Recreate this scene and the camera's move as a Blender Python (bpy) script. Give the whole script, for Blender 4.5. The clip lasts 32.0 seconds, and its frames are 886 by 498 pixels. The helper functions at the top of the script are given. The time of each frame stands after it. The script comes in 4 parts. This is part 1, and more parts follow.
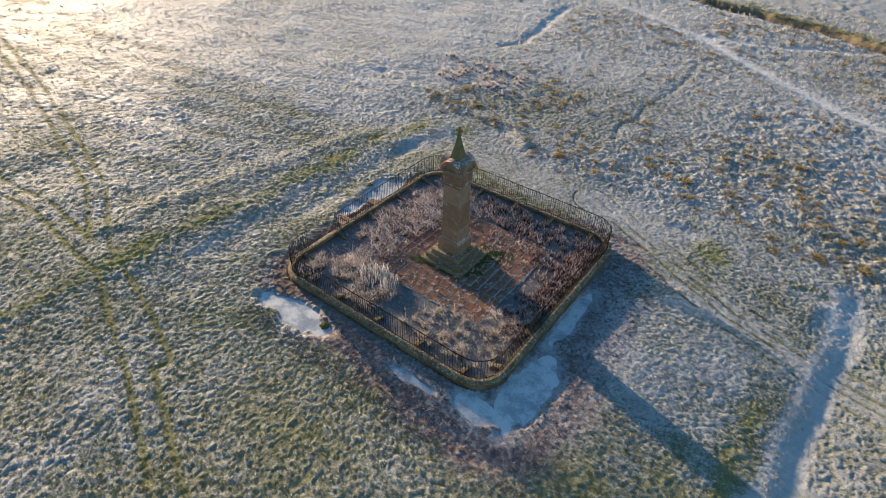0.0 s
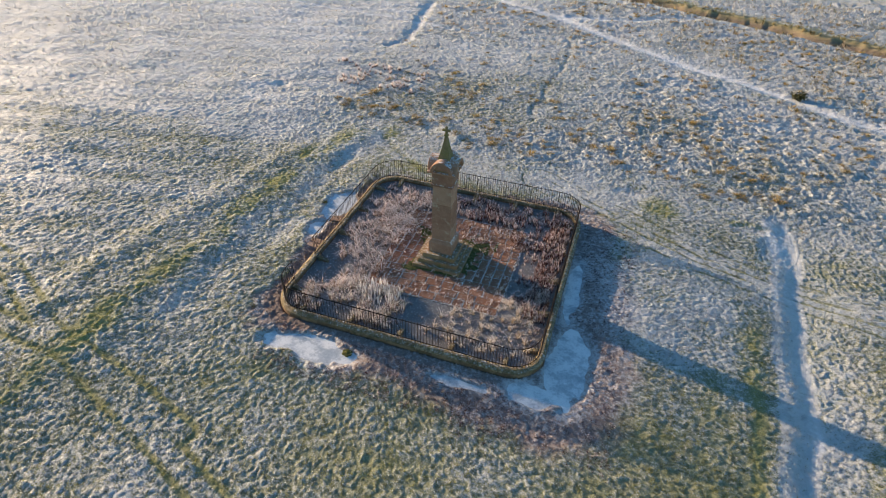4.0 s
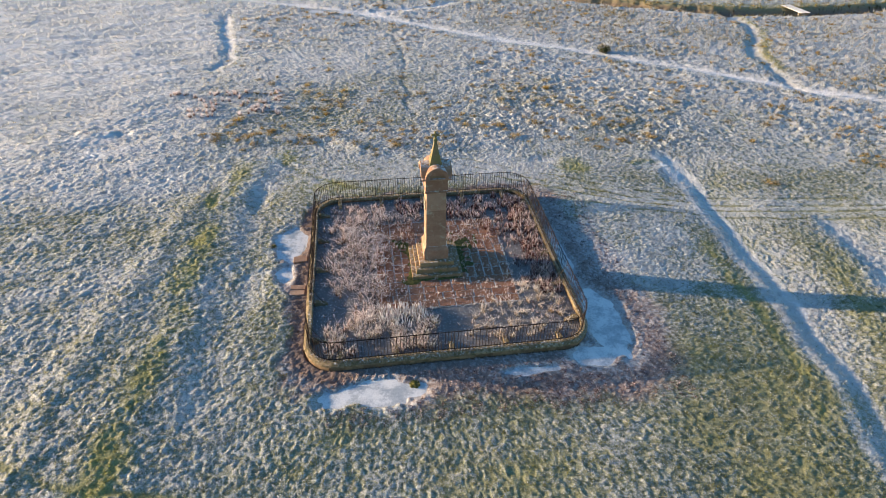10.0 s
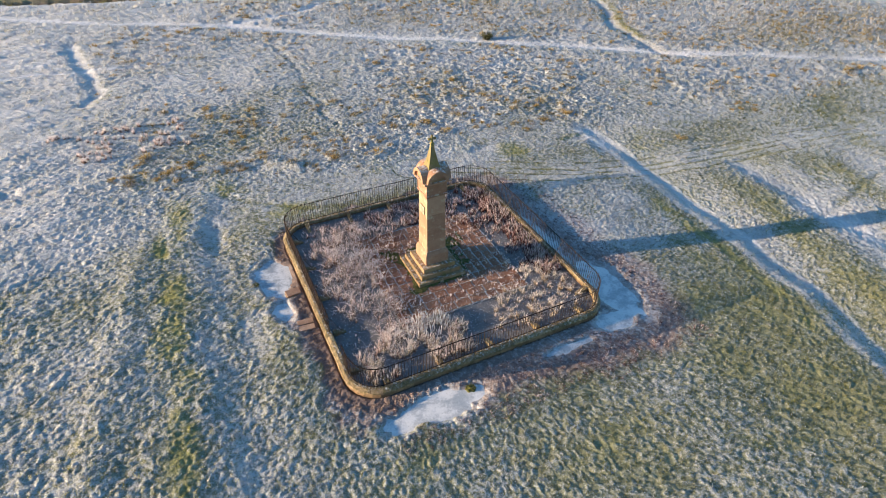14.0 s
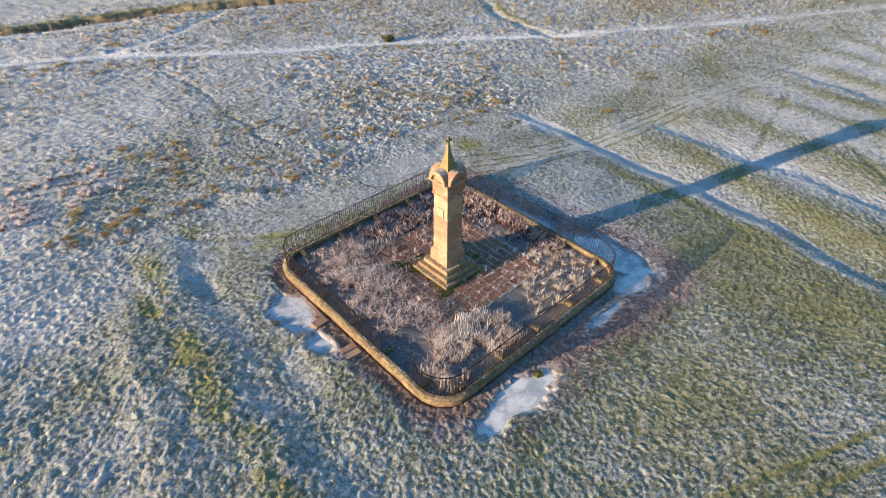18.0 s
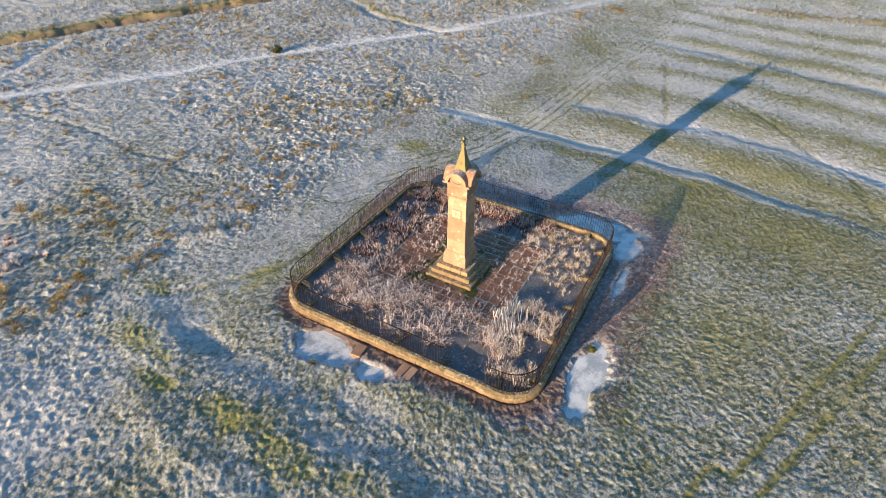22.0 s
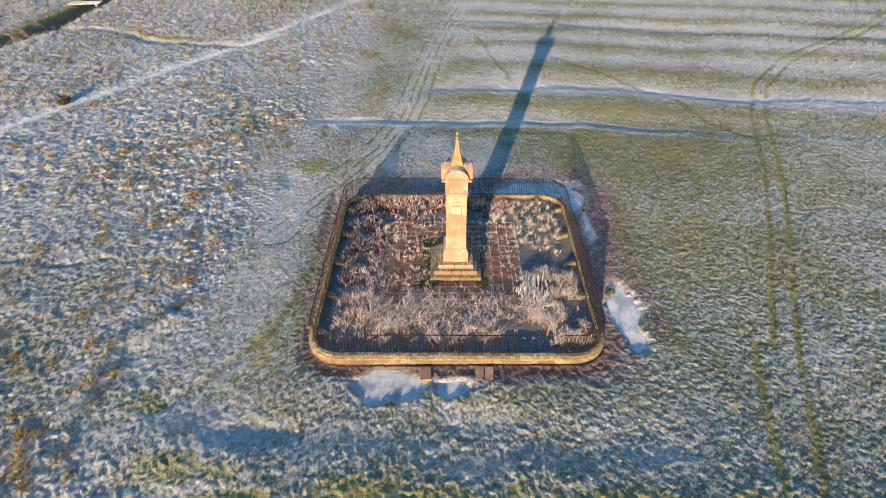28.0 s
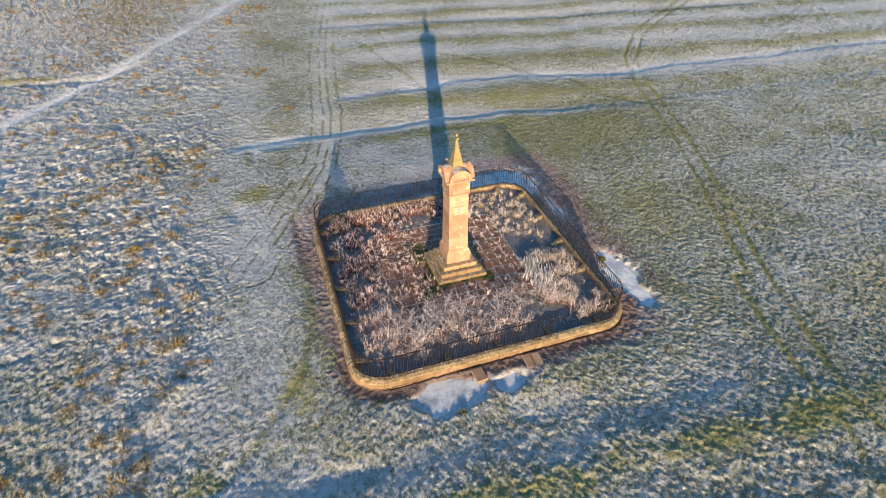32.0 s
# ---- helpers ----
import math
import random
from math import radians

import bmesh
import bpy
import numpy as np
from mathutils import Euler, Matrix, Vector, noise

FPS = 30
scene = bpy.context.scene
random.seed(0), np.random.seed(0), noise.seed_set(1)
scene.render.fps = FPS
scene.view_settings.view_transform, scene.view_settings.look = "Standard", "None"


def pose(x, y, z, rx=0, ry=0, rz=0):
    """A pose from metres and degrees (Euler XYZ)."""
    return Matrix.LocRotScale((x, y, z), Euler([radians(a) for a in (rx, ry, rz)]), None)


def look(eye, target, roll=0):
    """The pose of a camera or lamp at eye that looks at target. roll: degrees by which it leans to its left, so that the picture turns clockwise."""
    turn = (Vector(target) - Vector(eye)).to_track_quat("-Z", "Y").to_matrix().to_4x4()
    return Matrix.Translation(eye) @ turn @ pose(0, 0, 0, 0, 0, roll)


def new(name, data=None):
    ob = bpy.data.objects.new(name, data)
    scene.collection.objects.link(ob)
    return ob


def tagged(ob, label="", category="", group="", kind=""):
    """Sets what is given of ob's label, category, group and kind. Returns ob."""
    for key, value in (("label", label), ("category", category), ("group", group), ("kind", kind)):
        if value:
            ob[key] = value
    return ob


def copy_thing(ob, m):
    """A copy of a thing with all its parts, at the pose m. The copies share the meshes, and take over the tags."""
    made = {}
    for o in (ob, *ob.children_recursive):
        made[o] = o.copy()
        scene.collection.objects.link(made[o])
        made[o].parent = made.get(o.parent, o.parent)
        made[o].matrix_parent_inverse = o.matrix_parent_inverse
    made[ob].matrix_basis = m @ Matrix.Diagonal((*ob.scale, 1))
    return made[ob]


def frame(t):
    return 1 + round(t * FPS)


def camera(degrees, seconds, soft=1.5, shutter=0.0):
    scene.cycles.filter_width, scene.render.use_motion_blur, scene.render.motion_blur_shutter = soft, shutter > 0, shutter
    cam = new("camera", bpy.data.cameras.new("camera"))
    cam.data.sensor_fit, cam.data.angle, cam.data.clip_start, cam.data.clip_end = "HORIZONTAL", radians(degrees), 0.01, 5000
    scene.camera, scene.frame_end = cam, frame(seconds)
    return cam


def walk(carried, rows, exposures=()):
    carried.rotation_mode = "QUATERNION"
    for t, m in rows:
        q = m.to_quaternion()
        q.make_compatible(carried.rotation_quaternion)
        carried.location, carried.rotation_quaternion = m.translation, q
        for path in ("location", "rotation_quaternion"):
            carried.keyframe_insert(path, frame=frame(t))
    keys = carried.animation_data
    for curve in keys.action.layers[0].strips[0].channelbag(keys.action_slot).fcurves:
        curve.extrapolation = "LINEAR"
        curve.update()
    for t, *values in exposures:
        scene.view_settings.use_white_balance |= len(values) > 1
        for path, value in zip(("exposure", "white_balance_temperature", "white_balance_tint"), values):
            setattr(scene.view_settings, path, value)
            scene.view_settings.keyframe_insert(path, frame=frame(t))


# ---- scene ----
cam = camera(75.5, 32.0, 0.3)
PATH = [
    (0, (14.889, -21.572, 21.237), (13.966, -20.294, 20.005), 2.3),
    (1.5, (12.452, -23.017, 21.173), (11.676, -21.642, 19.946), 2.2),
    (3, (9.939, -24.318, 21.121), (9.329, -22.859, 19.897), 2.1),
    (6, (4.479, -25.753, 21.045), (4.23, -24.186, 19.828), 1.8),
    (7.5, (1.541, -25.8, 20.985), (1.459, -24.217, 19.766), 1.55),
    (9, (-1.433, -25.807, 20.951), (-1.327, -24.221, 19.737), 1.3),
    (11, (-5.293, -25.298, 21.004), (-4.925, -23.749, 19.794), 1.05),
    (13, (-8.979, -23.975, 21.057), (-8.376, -22.505, 19.844), 0.8),
    (14.5, (-11.617, -22.619, 21.036), (-10.866, -21.22, 19.819), 0.5),
    (17, (-15.822, -19.877, 20.989), (-14.838, -18.626, 19.778), -0.0),
    (19, (-18.978, -17.142, 21.215), (-17.818, -16.057, 19.999), -0.5),
    (21, (-21.569, -13.363, 21.002), (-20.246, -12.481, 19.787), 0.1),
    (23, (-23.431, -9.697, 21.081), (-21.993, -9.025, 19.865), -0.5),
    (25, (-24.616, -5.982, 21.16), (-23.095, -5.551, 19.934), -1.1),
    (28, (-25.271, 0.367, 21.105), (-23.696, 0.396, 19.873), -1.1),
    (32, (-23.911, 8.564, 21.356), (-22.416, 8.081, 20.118), -1.0),
]
walk(cam, [(t, look(eye, target, roll)) for t, eye, target, roll in PATH], [(0, 1.05, 7250, 12), (3, 1.23, 7180, 12), (8, 1.44, 7090, 13), (17, 1.46, 6990, 13), (24, 1.41, 7180, 12), (32, 1.36, 7120, 12)])


# ---- sky and sun ----
SUN_EL, SUN_AZ = radians(9.2), radians(165.1)      # elevation; bearing of the sun from +x, anticlockwise
world = bpy.data.worlds.new("winter_sky")
scene.world = world
world.use_nodes = True
wt = world.node_tree
sky = wt.nodes.new("ShaderNodeTexSky")
sky.sky_type, sky.sun_disc = "NISHITA", False
sky.sun_elevation, sky.sun_rotation = SUN_EL, math.pi / 2 - SUN_AZ
sky.air_density, sky.dust_density, sky.ozone_density = 1.0, 0.3, 2.5
clear = wt.nodes.new("ShaderNodeHueSaturation")
clear.inputs["Saturation"].default_value = 1.2
wt.links.new(sky.outputs[0], clear.inputs["Color"])
wt.links.new(clear.outputs[0], wt.nodes["Background"].inputs[0])
wt.nodes["Background"].inputs[1].default_value = 0.115
sun_lamp = bpy.data.lights.new("sun", "SUN")
sun_lamp.energy, sun_lamp.angle, sun_lamp.color = 5.0, radians(0.55), (1.0, 0.79, 0.55)
toward = Vector((math.cos(SUN_EL) * math.cos(SUN_AZ), math.cos(SUN_EL) * math.sin(SUN_AZ), math.sin(SUN_EL)))
new("sun", sun_lamp).matrix_world = look(toward * 60, (0, 0, 0))

# ---- materials ----


def fresh(name, rough=0.85):
    m = bpy.data.materials.new(name)
    m.use_nodes = True
    b = m.node_tree.nodes["Principled BSDF"]
    b.inputs["Roughness"].default_value = rough
    b.inputs["Specular IOR Level"].default_value = 0.25
    return m, m.node_tree, b


def node(nt, kind, **vals):
    n = nt.nodes.new(kind)
    for k, v in vals.items():
        n.inputs[k.replace("_", " ")].default_value = v
    return n


def coords(nt, space="Object"):
    return nt.nodes.new("ShaderNodeTexCoord").outputs[space]


def tex_noise(nt, vec, scale, detail=4.0, rough=0.6):
    n = node(nt, "ShaderNodeTexNoise", Scale=scale, Detail=detail, Roughness=rough)
    nt.links.new(vec, n.inputs["Vector"])
    return n.outputs[0]


def maths(nt, op, a, b=None, clamp=False):
    n = nt.nodes.new("ShaderNodeMath")
    n.operation, n.use_clamp = op, clamp
    for i, v in enumerate((a, b)):
        if v is None:
            continue
        if isinstance(v, (int, float)):
            n.inputs[i].default_value = v
        else:
            nt.links.new(v, n.inputs[i])
    return n.outputs[0]


def step_range(nt, v, lo, hi):
    n = nt.nodes.new("ShaderNodeMapRange")
    n.interpolation_type = "SMOOTHSTEP"
    n.inputs["From Min"].default_value, n.inputs["From Max"].default_value = lo, hi
    nt.links.new(v, n.inputs["Value"])
    return n.outputs[0]


def blend(nt, f, a, b, kind="MIX"):
    n = nt.nodes.new("ShaderNodeMix")
    n.data_type, n.blend_type = "RGBA", kind
    if isinstance(f, (int, float)):
        n.inputs[0].default_value = f
    else:
        nt.links.new(f, n.inputs[0])
    for i, v in ((6, a), (7, b)):
        if isinstance(v, tuple):
            n.inputs[i].default_value = (*v, 1)
        else:
            nt.links.new(v, n.inputs[i])
    return n.outputs[2]


def relief(nt, b, height, strength=0.4, distance=0.02):
    n = node(nt, "ShaderNodeBump", Strength=strength, Distance=distance)
    nt.links.new(height, n.inputs["Height"])
    nt.links.new(n.outputs[0], b.inputs["Normal"])


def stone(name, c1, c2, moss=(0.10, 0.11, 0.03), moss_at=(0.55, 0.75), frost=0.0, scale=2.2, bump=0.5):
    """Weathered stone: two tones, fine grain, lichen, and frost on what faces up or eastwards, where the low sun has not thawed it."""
    m, nt, b = fresh(name, 0.9)
    v = coords(nt)
    info = nt.nodes.new("ShaderNodeObjectInfo").outputs["Random"]
    big = tex_noise(nt, v, scale, 5, 0.65)
    fine = tex_noise(nt, v, scale * 22, 3, 0.7)
    tone = maths(nt, "ADD", maths(nt, "MULTIPLY", big, 0.9), maths(nt, "MULTIPLY", info, 0.35))
    col = blend(nt, step_range(nt, tone, 0.35, 0.95), c1, c2)
    col = blend(nt, maths(nt, "MULTIPLY", step_range(nt, fine, 0.5, 0.8), 0.35), col, tuple(x * 0.55 for x in c1))
    lich = tex_noise(nt, v, scale * 1.7, 6, 0.7)
    col = blend(nt, maths(nt, "MULTIPLY", step_range(nt, lich, *moss_at), 0.75), col, moss)
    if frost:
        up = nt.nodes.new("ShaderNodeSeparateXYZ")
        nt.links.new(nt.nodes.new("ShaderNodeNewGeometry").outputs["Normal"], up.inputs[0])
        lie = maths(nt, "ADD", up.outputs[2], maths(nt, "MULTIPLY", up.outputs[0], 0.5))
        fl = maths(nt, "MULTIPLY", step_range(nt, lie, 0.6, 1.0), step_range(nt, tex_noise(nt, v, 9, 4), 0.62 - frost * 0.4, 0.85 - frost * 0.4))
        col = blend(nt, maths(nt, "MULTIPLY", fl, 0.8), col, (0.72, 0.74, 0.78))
    nt.links.new(col, b.inputs["Base Color"])
    relief(nt, b, maths(nt, "ADD", fine, maths(nt, "MULTIPLY", big, 2.0)), bump, 0.02)
    return m


def plain(name, c1, c2, rough=0.7, scale=6.0, metal=0.0, bump=0.2):
    m, nt, b = fresh(name, rough)
    v = coords(nt)
    n1 = tex_noise(nt, v, scale, 5)
    nt.links.new(blend(nt, step_range(nt, n1, 0.35, 0.7), c1, c2), b.inputs["Base Color"])
    b.inputs["Metallic"].default_value = metal
    relief(nt, b, n1, bump, 0.01)
    return m


def blade_mat(name, low, mid, tip, frost=(0.74, 0.75, 0.78), amount=0.5, glow=0.25, grainy=1.3):
    """Leaf blades: colour runs from foot to tip, frost on some of them; thin, so light comes through."""
    m, nt, b = fresh(name, 0.75)
    at = nt.nodes.new("ShaderNodeAttribute")
    at.attribute_name = "along"
    rnd = nt.nodes.new("ShaderNodeNewGeometry").outputs["Random Per Island"]
    pos = coords(nt)
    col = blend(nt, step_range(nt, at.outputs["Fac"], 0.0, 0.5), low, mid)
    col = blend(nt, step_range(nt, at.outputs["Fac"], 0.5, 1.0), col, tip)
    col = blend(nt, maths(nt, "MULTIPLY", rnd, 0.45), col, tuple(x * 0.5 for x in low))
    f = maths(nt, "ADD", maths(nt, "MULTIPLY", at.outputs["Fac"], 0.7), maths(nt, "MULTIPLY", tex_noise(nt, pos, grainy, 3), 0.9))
    f = maths(nt, "ADD", f, maths(nt, "MULTIPLY", rnd, 0.35))
    col = blend(nt, maths(nt, "MULTIPLY", step_range(nt, f, 1.25 - amount, 1.75 - amount), 0.92), col, frost)
    nt.links.new(col, b.inputs["Base Color"])
    thin = nt.nodes.new("ShaderNodeBsdfTranslucent")
    nt.links.new(col, thin.inputs[0])
    mx = nt.nodes.new("ShaderNodeMixShader")
    mx.inputs[0].default_value = glow
    nt.links.new(b.outputs[0], mx.inputs[1])
    nt.links.new(thin.outputs[0], mx.inputs[2])
    nt.links.new(mx.outputs[0], nt.nodes["Material Output"].inputs["Surface"])
    return m


def ground_mat():
    """Frosted pasture. The sheet's own "cover" says how much frost, moss, mud and straw lies where."""
    m, nt, b = fresh("frosted_pasture", 0.85)
    v = coords(nt)
    at = nt.nodes.new("ShaderNodeAttribute")
    at.attribute_name = "cover"
    sep = nt.nodes.new("ShaderNodeSeparateColor")
    nt.links.new(at.outputs["Color"], sep.inputs[0])
    frost, moss, mud = sep.outputs[0], sep.outputs[1], sep.outputs[2]
    straw = at.outputs["Alpha"]
    n_f = tex_noise(nt, v, 13.0, 3, 0.6)
    n_m = tex_noise(nt, v, 6.5, 3, 0.55)
    n_c = tex_noise(nt, v, 34.0, 2, 0.6)
    n_l = tex_noise(nt, v, 0.35, 4, 0.6)
    n_s = tex_noise(nt, v, 1.1, 4, 0.65)
    grass = blend(nt, step_range(nt, n_m, 0.35, 0.65), (0.13, 0.145, 0.07), (0.215, 0.22, 0.105))
    grass = blend(nt, step_range(nt, n_c, 0.5, 0.75), grass, (0.085, 0.095, 0.035))
    dry = maths(nt, "ADD", straw, maths(nt, "MULTIPLY", step_range(nt, n_s, 0.5, 0.7), 0.22), True)
    col = blend(nt, maths(nt, "MULTIPLY", dry, step_range(nt, n_f, 0.34, 0.6)), grass, (0.42, 0.30, 0.15))
    col = blend(nt, moss, col, blend(nt, step_range(nt, n_f, 0.35, 0.65), (0.165, 0.165, 0.042), (0.31, 0.285, 0.072)))
    earth = blend(nt, step_range(nt, n_c, 0.4, 0.65), (0.23, 0.165, 0.14), (0.10, 0.07, 0.07))
    col = blend(nt, mud, col, earth)
    rime = blend(nt, step_range(nt, n_l, 0.35, 0.7), (0.49, 0.505, 0.53), (0.57, 0.58, 0.605))
    rime = blend(nt, step_range(nt, frost, 0.75, 1.0), rime, (0.66, 0.67, 0.705))
    f = maths(nt, "ADD", maths(nt, "MULTIPLY", n_f, 0.5), maths(nt, "ADD", maths(nt, "MULTIPLY", n_m, 0.30), maths(nt, "MULTIPLY", n_c, 0.50)))
    f = maths(nt, "ADD", f, maths(nt, "SUBTRACT", frost, 0.5))
    lain = step_range(nt, f, 0.48, 0.84)
    col = blend(nt, maths(nt, "ADD", maths(nt, "MULTIPLY", lain, 0.66), maths(nt, "MULTIPLY", frost, 0.28)), col, rime)
    nt.links.new(col, b.inputs["Base Color"])
    b.inputs["Specular IOR Level"].default_value = 0.6
    nt.links.new(maths(nt, "SUBTRACT", 0.9, maths(nt, "MULTIPLY", lain, 0.24)), b.inputs["Roughness"])
    hgt = maths(nt, "ADD", maths(nt, "MULTIPLY", n_f, 1.0), maths(nt, "MULTIPLY", n_c, 0.5))
    relief(nt, b, hgt, 1.0, 0.045)
    return m


def turf_mat():
    """Pasture blades: some white with rime, the rest olive, straw or earth-stained, as the cover says."""
    m, nt, b = fresh("pasture_blades", 0.8)
    v = coords(nt)
    at = nt.nodes.new("ShaderNodeAttribute")
    at.attribute_name = "cover"
    sep = nt.nodes.new("ShaderNodeSeparateColor")
    nt.links.new(at.outputs["Color"], sep.inputs[0])
    rnd = nt.nodes.new("ShaderNodeNewGeometry").outputs["Random Per Island"]
    hue = maths(nt, "FRACT", maths(nt, "MULTIPLY", rnd, 37.0))
    col = blend(nt, hue, (0.13, 0.145, 0.055), (0.23, 0.235, 0.10))
    col = blend(nt, maths(nt, "MULTIPLY", at.outputs["Alpha"], 0.8), col, blend(nt, hue, (0.22, 0.14, 0.05), (0.40, 0.29, 0.13)))
    col = blend(nt, sep.outputs[1], col, blend(nt, hue, (0.16, 0.17, 0.04), (0.32, 0.31, 0.08)))
    col = blend(nt, sep.outputs[2], col, blend(nt, hue, (0.055, 0.043, 0.052), (0.20, 0.145, 0.15)))
    own = nt.nodes.new("ShaderNodeAttribute")
    own.attribute_name = "tuft"
    f = maths(nt, "ADD", maths(nt, "MULTIPLY", own.outputs["Fac"], 0.38), maths(nt, "MULTIPLY", maths(nt, "FRACT", maths(nt, "MULTIPLY", rnd, 91.0)), 0.27))
    f = maths(nt, "ADD", f, maths(nt, "MULTIPLY", tex_noise(nt, v, 6.0, 2, 0.5), 0.4))
    f = maths(nt, "ADD", f, maths(nt, "MULTIPLY", maths(nt, "SUBTRACT", sep.outputs[0], 0.5), 1.1))
    col = blend(nt, maths(nt, "MULTIPLY", step_range(nt, f, 0.42, 0.66), 0.88), col, (0.53, 0.545, 0.575))
    nt.links.new(col, b.inputs["Base Color"])
    thin = nt.nodes.new("ShaderNodeBsdfTranslucent")
    nt.links.new(col, thin.inputs[0])
    mx = nt.nodes.new("ShaderNodeMixShader")
    mx.inputs[0].default_value = 0.62
    nt.links.new(b.outputs[0], mx.inputs[1])
    nt.links.new(thin.outputs[0], mx.inputs[2])
    nt.links.new(mx.outputs[0], nt.nodes["Material Output"].inputs["Surface"])
    return m


def ice_mat(name, white, clear):
    m, nt, b = fresh(name, 0.16)
    v = coords(nt)
    b.inputs["Specular IOR Level"].default_value = 0.5
    n1 = tex_noise(nt, v, 0.9, 5, 0.65)
    n2 = tex_noise(nt, v, 9.0, 4, 0.7)
    f = maths(nt, "ADD", maths(nt, "MULTIPLY", n1, 0.8), maths(nt, "MULTIPLY", n2, 0.25))
    col = blend(nt, step_range(nt, f, 0.38, 0.62), clear, white)
    n3 = tex_noise(nt, v, 26.0, 3, 0.75)
    col = blend(nt, maths(nt, "MULTIPLY", step_range(nt, n3, 0.60, 0.70), 0.7), col, tuple(c * 0.4 for c in clear))
    nt.links.new(col, b.inputs["Base Color"])
    nt.links.new(step_range(nt, f, 0.25, 1.0), b.inputs["Roughness"])
    relief(nt, b, n2, 0.15, 0.01)
    return m


M_GROUND = ground_mat()
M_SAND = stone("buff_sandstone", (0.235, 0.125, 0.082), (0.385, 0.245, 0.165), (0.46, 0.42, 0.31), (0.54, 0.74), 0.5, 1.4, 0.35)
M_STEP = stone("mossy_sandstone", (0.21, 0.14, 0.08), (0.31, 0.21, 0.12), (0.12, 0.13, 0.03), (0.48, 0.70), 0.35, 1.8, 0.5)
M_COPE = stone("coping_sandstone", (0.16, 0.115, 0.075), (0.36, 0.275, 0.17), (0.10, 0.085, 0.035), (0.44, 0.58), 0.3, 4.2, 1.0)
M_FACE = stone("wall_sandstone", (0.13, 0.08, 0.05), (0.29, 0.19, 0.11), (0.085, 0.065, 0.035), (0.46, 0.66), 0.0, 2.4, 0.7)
M_FLAG = stone("paving_flagstone", (0.215, 0.10, 0.063), (0.32, 0.16, 0.10), (0.11, 0.10, 0.04), (0.58, 0.80), 0.12, 1.3, 0.4)
M_JOINTFILL = stone("frosted_soil", (0.10, 0.075, 0.06), (0.46, 0.43, 0.40), (0.12, 0.11, 0.05), (0.56, 0.76), 0.35, 1.5, 0.6)
M_SLAB = stone("pale_red_slab", (0.28, 0.175, 0.125), (0.42, 0.29, 0.215), (0.15, 0.13, 0.05), (0.62, 0.8), 0.1, 2.2, 0.5)
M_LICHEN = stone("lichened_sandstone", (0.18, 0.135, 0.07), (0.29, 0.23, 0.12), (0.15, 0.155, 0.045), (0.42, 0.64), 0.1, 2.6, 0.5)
M_GRAVEL = stone("wet_gravel", (0.095, 0.093, 0.098), (0.185, 0.178, 0.18), (0.36, 0.355, 0.36), (0.54, 0.82), 0.2, 1.2, 0.5)
M_IRON = plain("black_iron", (0.018, 0.016, 0.016), (0.05, 0.03, 0.022), 0.55, 20, 0.3)
M_PLAQUE = plain("verdigris_bronze", (0.22, 0.21, 0.145), (0.38, 0.38, 0.28), 0.6, 9, 0.0)
M_WOOD = plain("grey_timber", (0.22, 0.18, 0.14), (0.36, 0.30, 0.25), 0.85, 9)
M_FROSTWOOD = plain("frosted_timber", (0.62, 0.58, 0.52), (0.78, 0.77, 0.76), 0.8, 9)
M_SLATE = plain("grey_board", (0.12, 0.12, 0.13), (0.26, 0.25, 0.25), 0.7, 12)
M_ICE = ice_mat("frosted_ice", (0.74, 0.75, 0.76), (0.36, 0.40, 0.44))
M_WET = ice_mat("clear_ice", (0.66, 0.69, 0.73), (0.30, 0.34, 0.38))
M_TURF = turf_mat()
M_DITCH = blade_mat("ditch_blades", (0.05, 0.045, 0.02), (0.11, 0.10, 0.035), (0.19, 0.16, 0.07), amount=0.08, glow=0.1)
M_GOLD = blade_mat("golden_blades", (0.20, 0.14, 0.05), (0.44, 0.31, 0.12), (0.58, 0.47, 0.28), amount=0.02, glow=0.3)
M_TUSS = blade_mat("rimed_tussock_blades", (0.20, 0.15, 0.07), (0.40, 0.31, 0.17), (0.56, 0.48, 0.36), amount=0.26, glow=0.3)
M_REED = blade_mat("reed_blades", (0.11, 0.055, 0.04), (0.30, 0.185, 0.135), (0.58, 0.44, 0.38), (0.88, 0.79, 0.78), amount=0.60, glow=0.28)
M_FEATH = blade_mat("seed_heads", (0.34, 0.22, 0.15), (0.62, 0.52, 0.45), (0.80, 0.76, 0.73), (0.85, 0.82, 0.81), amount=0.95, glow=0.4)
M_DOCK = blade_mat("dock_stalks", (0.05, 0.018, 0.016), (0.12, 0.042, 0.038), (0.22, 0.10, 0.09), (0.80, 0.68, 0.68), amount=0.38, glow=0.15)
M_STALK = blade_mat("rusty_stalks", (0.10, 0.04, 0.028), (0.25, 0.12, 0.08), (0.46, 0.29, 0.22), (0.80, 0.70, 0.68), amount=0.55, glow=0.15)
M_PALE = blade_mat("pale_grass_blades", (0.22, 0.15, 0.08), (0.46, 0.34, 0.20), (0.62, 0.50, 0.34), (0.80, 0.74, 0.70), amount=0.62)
M_JOINT = blade_mat("joint_blades", (0.30, 0.28, 0.20), (0.55, 0.54, 0.48), (0.75, 0.75, 0.74), amount=0.8)
M_BUSH = blade_mat("gorse_leaves", (0.04, 0.05, 0.015), (0.09, 0.085, 0.03), (0.16, 0.14, 0.05), amount=0.1, glow=0.1)
